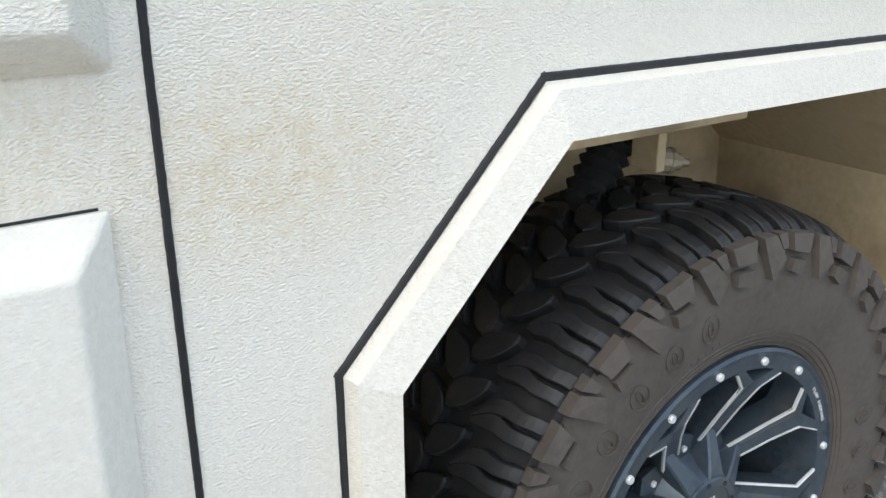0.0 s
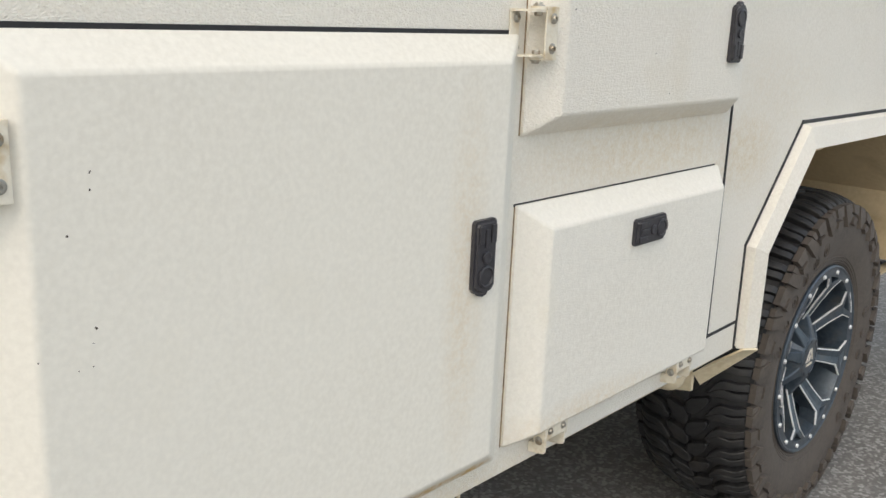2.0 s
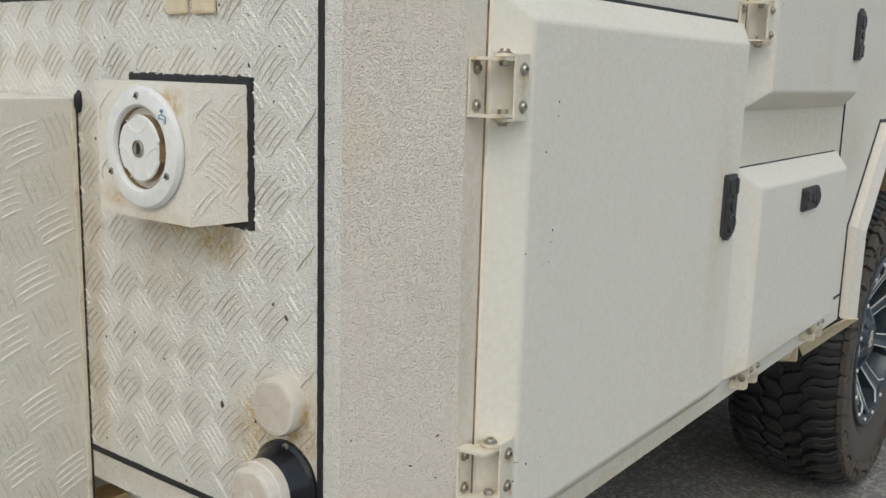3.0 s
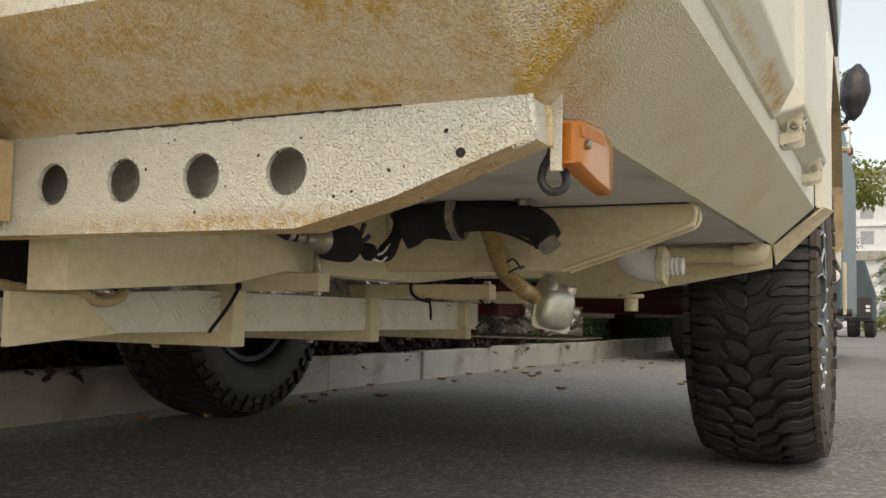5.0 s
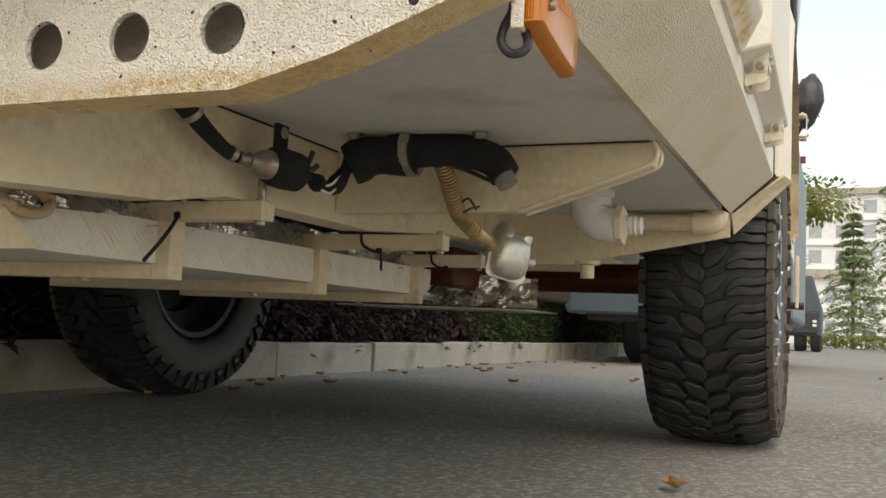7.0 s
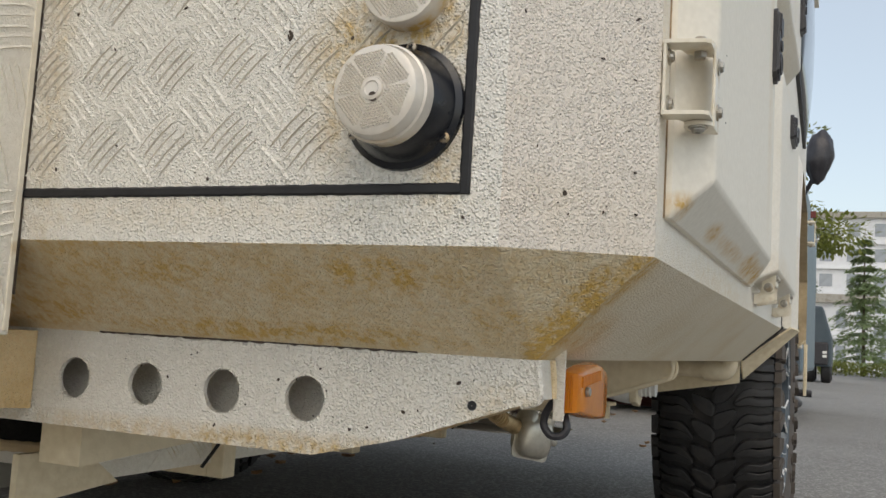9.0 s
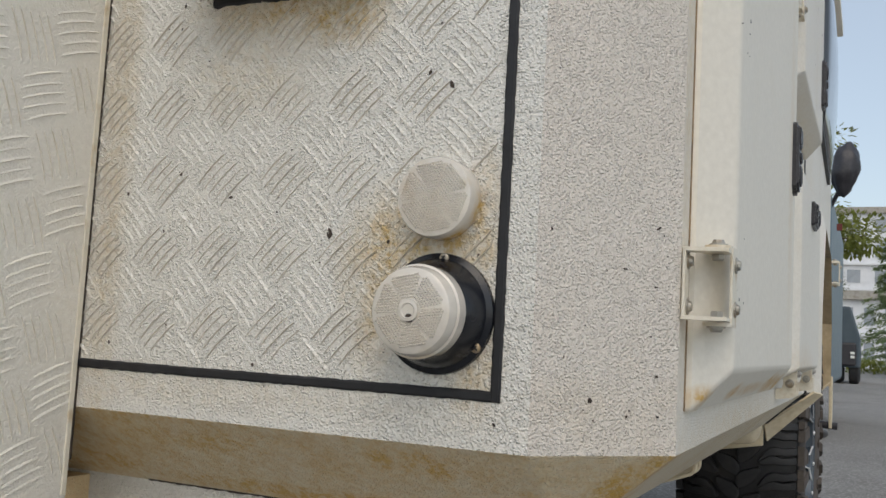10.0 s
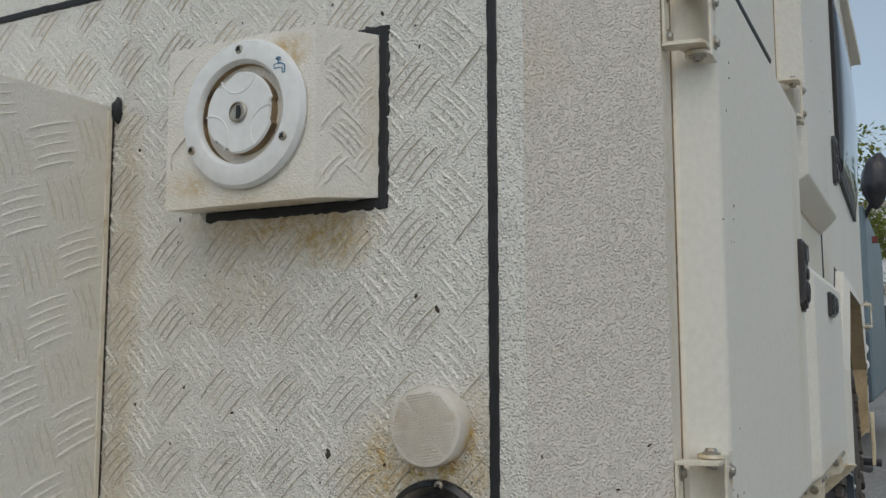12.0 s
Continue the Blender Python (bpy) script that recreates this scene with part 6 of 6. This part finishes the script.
        slab(g, pl, 0.012 if (pl[1] - pl[0]).cross(pl[2] - pl[0]).y < 0 else -0.012)
        sub("lug_plate", g, ALLOY)
        g = bmesh.new()
        lathe(g, [(0.0052, 0), (0.0052, 0.0035), (0.0036, 0.004), (0.0030, 0.0012), (0.0005, 0.0012)], polar(0.092, c, -0.0805), (0, -1, 0), 12, cap=False)
        sub("wheel_nut", g, MILLED, "", True)
    for q in (((-0.0245, -0.010), (-0.006, 0.026), (0.002, 0.026), (-0.0145, -0.010)), ((0.002, 0.018), (0.008, 0.027), (0.0265, -0.010), (0.0175, -0.010)), ((-0.006, -0.010), (0.001, 0.006), (0.010, 0.006), (0.002, -0.010))):
        g = bmesh.new()
        prism(g, q, "y", -0.1276, -0.1255)
        sub("badge_shape", g, LENSWHITE, "pale badge of plain shapes")
    g = bmesh.new()
    box(g, -0.020, 0.020, -0.1274, -0.1255, -0.0225, -0.0160)
    sub("badge_bar", g, GRIMESHADE)
    return w


wheel("wheel", (2.309, 0.168, 0.462), 0, caravan)
wheel("wheel", (2.309, WID - 0.168, 0.462), 180, caravan)

# ---- vehicles parked further along the kerb ----
truck = tagged(holder("box_truck", (11.4, 1.2, 0)), "blue-grey box truck parked by the kerb", "truck")
g = bmesh.new()
box(g, 8.4, 12.3, 0.205, 2.30, 0.48, 2.26, 0.05)
part("body", g, BLUETRUCK, truck)
g = bmesh.new()
box(g, 8.37, 8.45, 0.22, 2.25, 0.49, 1.12, 0.02)
part("tail_panel", g, DARKBLUE, truck)
g = bmesh.new()
for z in (0.96, 0.82):
    lathe(g, [(0.06, 0), (0.06, 0.02), (0.045, 0.03), (0.001, 0.03)], (8.37, 0.29, z), (-1, 0, 0), 20, cap=False)
part("tail_lamps", g, WHITEPLASTIC, truck, "pale round tail lamps")
g = bmesh.new()
box(g, 8.5, 12.2, 0.35, 2.1, 0.42, 0.60, 0.02)
part("chassis", g, BLACKPLASTIC, truck)
for wx in (9.5, 11.6):
    for wy in (0.62, 1.75):
        g = bmesh.new()
        lathe(g, [(0.24, -0.12), (0.40, -0.13), (0.45, -0.09), (0.45, 0.09), (0.40, 0.13), (0.24, 0.12)], (wx, wy, 0.45), (0, 1, 0), 32)
        part("wheel", g, RUBBER, truck, smooth=True)
g = bmesh.new()
tube(g, [(8.5, 0.24, 2.10), (8.45, 0.18, 2.20), (8.4, 0.12, 2.32)], 0.02, 10)
part("mirror_arm", g, BLACKPLASTIC, truck)
g = bmesh.new()
bmesh.ops.create_icosphere(g, subdivisions=4, radius=1.0)
for v in g.verts:
    q = v.co.copy()
    k = 1 + 0.10 * noise.noise(q * 2.3) + 0.05 * noise.noise(q * 6)
    taper = 0.72 + 0.40 * min(1, max(0, (q.z + 1) / 0.9))
    v.co = Vector((8.4 + q.x * 0.12 * k * taper, 0.100 + q.y * 0.115 * k * taper - 0.02 * q.z, 2.45 + q.z * 0.25 * k))
part("mirror_cover", g, BLACKPLASTIC, truck, "black plastic bag over the mirror", smooth=True)
g = bmesh.new()
box(g, 8.40, 8.44, 0.115, 0.16, 1.90, 1.96)
part("side_light", g, REDPAINT, truck)

jeep = tagged(holder("utility_vehicle", (32.5, 1.2, 0)), "dark slate boxy utility vehicle parked by the kerb", "vehicle")
g = bmesh.new()
prism(g, [(0.20, 0.5), (2.2, 0.5), (2.2, 1.3), (2.0, 2.36), (0.48, 2.36), (0.20, 1.4)], "x", 30.5, 34.5)
bmesh.ops.bevel(g, geom=list(g.edges), offset=0.05, segments=2, affect="EDGES", profile=0.5)
part("body", g, DARKBLUE, jeep)
g = bmesh.new()
box(g, 30.42, 30.5, 0.3, 2.1, 0.55, 1.25, 0.05)
part("tail_panel", g, BLACKPLASTIC, jeep)
for wx in (31.1, 33.8):
    for wy in (0.36, 0.85, 2.0):
        g = bmesh.new()
        lathe(g, [(0.22, -0.14), (0.36, -0.15), (0.42, -0.11), (0.42, 0.11), (0.36, 0.15), (0.22, 0.14)], (wx, wy, 0.42), (0, 1, 0), 28)
        part("wheel", g, RUBBER, jeep, smooth=True)
g = bmesh.new()
for z in (0.78, 0.9):
    box(g, 30.38, 30.43, 0.34, 0.46, z, z + 0.08, 0.01)
part("tail_lamps", g, WHITEPLASTIC, jeep)

# ---- plants ----
def leaf(g, p, d, up, L, W):
    d = d.normalized()
    s = d.cross(up)
    if s.length < 1e-3:
        s = d.orthogonal()
    s.normalize()
    m = p + d * L * 0.5 - up * L * 0.06
    v = [g.verts.new(q) for q in (p, m + s * W, p + d * L, m - s * W)]
    g.faces.new(v)


def rnd():
    while True:
        v = Vector((random.uniform(-1, 1), random.uniform(-1, 1), random.uniform(-1, 1)))
        if 0.05 < v.length < 1:
            return v


def shrub(x, y, rx, ry, h, mat, n, L):
    g = bmesh.new()
    for _ in range(n):
        q = rnd()
        q = q.normalized() * (0.55 + 0.5 * random.random())
        p = Vector((x + q.x * rx, y + q.y * ry, 0.15 + h * 0.5 + q.z * h * 0.5))
        leaf(g, p, q + rnd() * 0.8, Vector((0, 0, 1)), L * random.uniform(0.6, 1.3), L * 0.28)
    for _ in range(n // 2):
        q = rnd()
        p = Vector((x + q.x * rx * 0.8, y + q.y * ry * 0.8, 0.13 + abs(q.z) * h * 0.55))
        leaf(g, p, q + rnd(), Vector((0, 0, 1)), L * random.uniform(0.8, 1.5), L * 0.34)
    for _ in range(9):
        a = rnd()
        tube(g, [(x, y, 0.12), (x + a.x * rx * 0.5, y + a.y * ry * 0.5, 0.2 + h * 0.4), (x + a.x * rx, y + a.y * ry, 0.15 + h * 0.8)], 0.006, 5, n=3)
    return g


# their unseen upper growth is added to block sky light from under the caravan
for row in range(2):
    for k in range(17):
        x = -1.0 + (k + 0.5 * row) * 0.95 + random.uniform(-0.2, 0.2)
        purple = random.random() < 0.65
        y = KERB_Y + 0.55 + row * 0.75 + random.uniform(-0.08, 0.12)
        ob = part("shrub", shrub(x, y, 0.66, 0.62, random.uniform(1.5, 2.0), None, 4800, 0.058), LEAFPURPLE if purple else LEAFGREEN)
        tagged(ob, "purple-brown leafy shrub hanging over the kerb" if purple else "dark green leafy shrub behind the kerb", "shrub", "shrubs behind the kerb")

for k in range(11):
    x = 2.6 + k * 0.62 + random.uniform(-0.2, 0.2)
    ob = part("shrub", shrub(x, KERB_Y + 0.22, 0.34, random.uniform(0.20, 0.30), random.uniform(0.35, 0.55), None, 900, 0.05), LEAFPURPLE if k < 7 else LEAFGREEN)
    tagged(ob, "low purple-brown sprawling shrub over the kerb" if k < 7 else "low green sprawling shrub over the kerb", "shrub", "low shrubs over the kerb")


def broad_tree(x, y, h, spread, n, mat, label, seed):
    random.seed(seed)
    t = tagged(holder("tree", (x, y, 0.14)), label, "tree")
    g = bmesh.new()
    tube(g, [(x, y, 0.1), (x + 0.1, y, h * 0.25), (x - 0.1, y + 0.1, h * 0.55), (x, y, h * 0.85)], lambda s: 0.18 * (1 - 0.75 * s), 10)
    tips = []
    for k in range(16):
        a = 2 * math.pi * k / 16 + random.uniform(-0.3, 0.3)
        z0 = h * random.uniform(0.35, 0.75)
        r = spread * random.uniform(0.55, 1.0)
        e = Vector((x + math.cos(a) * r, y + math.sin(a) * r, z0 + h * random.uniform(0.0, 0.22)))
        tube(g, [(x, y, z0 - 0.3), (x + math.cos(a) * r * 0.45, y + math.sin(a) * r * 0.45, z0 + 0.25), e], lambda s: 0.05 * (1 - 0.85 * s), 6, n=4)
        tips += [e, Vector((x + math.cos(a) * r * 0.6, y + math.sin(a) * r * 0.6, z0 + 0.35)), Vector((x + math.cos(a) * r * 0.8, y + math.sin(a) * r * 0.8, z0 + 0.5))]
    part("trunk", g, BARK, t)
    g = bmesh.new()
    per = n // len(tips)
    for e in tips:
        for _ in range(per):
            q = rnd()
            p = e + Vector((q.x * 0.75, q.y * 0.75, q.z * 0.45))
            leaf(g, p, q + Vector((0, 0, -0.3)) + rnd() * 0.5, Vector((0, 0, 1)), random.uniform(0.12, 0.22), 0.05)
    part("crown", g, mat, t)


broad_tree(24.0, 3.0, 6.2, 3.4, 9000, LEAFYELLOW, "street tree with a yellowing green crown", 11)
broad_tree(52.0, 4.5, 7.5, 3.6, 6000, LEAFGREEN, "full green street tree behind the kerb", 12)


def conifer(x, y, h, w, seed):
    random.seed(seed)
    t = tagged(holder("conifer", (x, y, 0)), "dark green conifer with layered branches", "tree", "conifers by the road")
    g = bmesh.new()
    tube(g, [(x, y, 0), (x, y, h * 0.5), (x, y, h)], lambda s: 0.12 * (1 - 0.9 * s), 8, n=3)
    part("trunk", g, BARK, t)
    g = bmesh.new()
    layers = 15
    for i in range(layers):
        f = i / layers
        z = h * (0.12 + 0.86 * f) + random.uniform(-0.1, 0.1)
        r = w * (1 - f) ** 0.9 + 0.12
        for k in range(9):
            a = 2 * math.pi * (k + 0.5 * (i % 2)) / 9 + random.uniform(-0.3, 0.3)
            rr = r * random.uniform(0.55, 1.15)
            rise = random.uniform(-0.1, 0.25)
            for s in range(46):
                u = random.random() ** 0.7
                p = Vector((x + math.cos(a) * rr * u, y + math.sin(a) * rr * u, z + rise * rr * u - 0.3 * rr * u * u + random.uniform(-0.12, 0.12)))
                side = Vector((-math.sin(a), math.cos(a), 0)) * random.choice((-1, 1)) + Vector((math.cos(a), math.sin(a), -0.6)) * 0.8 + rnd() * 0.5
                leaf(g, p, side, Vector((0, 0, 1)), random.uniform(0.22, 0.45), 0.065)
    part("crown", g, CONIFER, t)


conifer(45.0, -3.4, 10.0, 3.6, 21)
conifer(50.0, -7.6, 11.0, 3.8, 22)
conifer(60.0, -1.2, 8.6, 2.3, 23)
random.seed(5)
g = bmesh.new()
for _ in range(9000):
    p = Vector((random.uniform(55, 57), random.uniform(-14, 1.2), random.uniform(0.1, 0.75)))
    leaf(g, p, rnd(), Vector((0, 0, 1)), 0.16, 0.05)
tagged(part("hedge", g, LEAFYELLOW), "clipped yellow-green hedge across the road's end", "hedge", kind="stuff")

# ---- far buildings ----
def facade(name, x, y0, y1, h, floors, bays, label):
    b = tagged(holder(name, (x, (y0 + y1) / 2, 0)), label, "building")
    g = bmesh.new()
    box(g, x, x + 14, y0, y1, 0, h)
    wall = part("wall", g, WHITEWALL, b)
    g = bmesh.new()
    box(g, x - 0.4, x + 14.4, y0 - 0.4, y1 + 0.4, h, h + 0.7)
    part("roof", g, CONCRETE, b)
    fh = h / floors
    bw = (y1 - y0) / bays
    g = bmesh.new()
    box(g, -0.05, 0.08, -bw * 0.24, bw * 0.24, -fh * 0.25, fh * 0.25)
    pane = part("window", g, BLUEGLASS)
    pane.parent = wall
    pane.location = (x, y0 + bw / 2, fh / 2)
    for i in range(floors):
        for j in range(bays):
            if i or j:
                c = pane.copy()
                scene.collection.objects.link(c)
                c.location = (x, y0 + bw * (j + 0.5), fh * (i + 0.52))
    for i in range(1, floors):
        g = bmesh.new()
        box(g, x - 0.3, x, y0, y1, i * fh - 0.12, i * fh + 0.12)
        part("ledge", g, WHITEWALL, b)


facade("apartment_block", 115, -14, 12, 17.4, 6, 9, "pale six-storey apartment block far down the road")
facade("gatehouse", 82, -2.2, 4.0, 5.6, 2, 4, "low white building at the road's end")

# ---- fallen leaves ----
random.seed(3)
spots = [(random.uniform(-0.2, 9), random.uniform(2.0, 2.42)) for _ in range(26)] + [(random.uniform(2.5, 12), random.uniform(0.9, 2.3)) for _ in range(26)] + [(1.35, 0.15), (3.75, -0.75), (7.3, -0.55), (8.2, -0.5), (4.2, -0.9), (0.42, -0.02)]
for k, (x, y) in enumerate(spots):
    g = bmesh.new()
    L = random.uniform(0.035, 0.07)
    a = random.uniform(0, 6.28)
    pts = []
    for i in range(9):
        t = i / 8
        w = math.sin(math.pi * t) * 0.36 * L * (1 + 0.25 * math.sin(7 * t * math.pi))
        z = 0.004 + 0.35 * L * (t - 0.5) ** 2 + 0.004
        pts.append([Vector(((t - 0.5) * L, s * w, z + abs(s) * 0.012)) for s in (-1, 0, 1)])
    rows = [[g.verts.new(p) for p in r] for r in pts]
    for p, q in zip(rows, rows[1:]):
        for i in (0, 1):
            try:
                g.faces.new((p[i], p[i + 1], q[i + 1], q[i]))
            except ValueError:
                pass
    bmesh.ops.transform(g, matrix=Matrix.Rotation(a, 4, "Z"), verts=g.verts)
    ob = part("fallen_leaf", g, DRYLEAF)
    ob.location = (x, y, 0)
    tagged(ob, "curled dry brown leaf on the asphalt", "leaf", "fallen leaves")
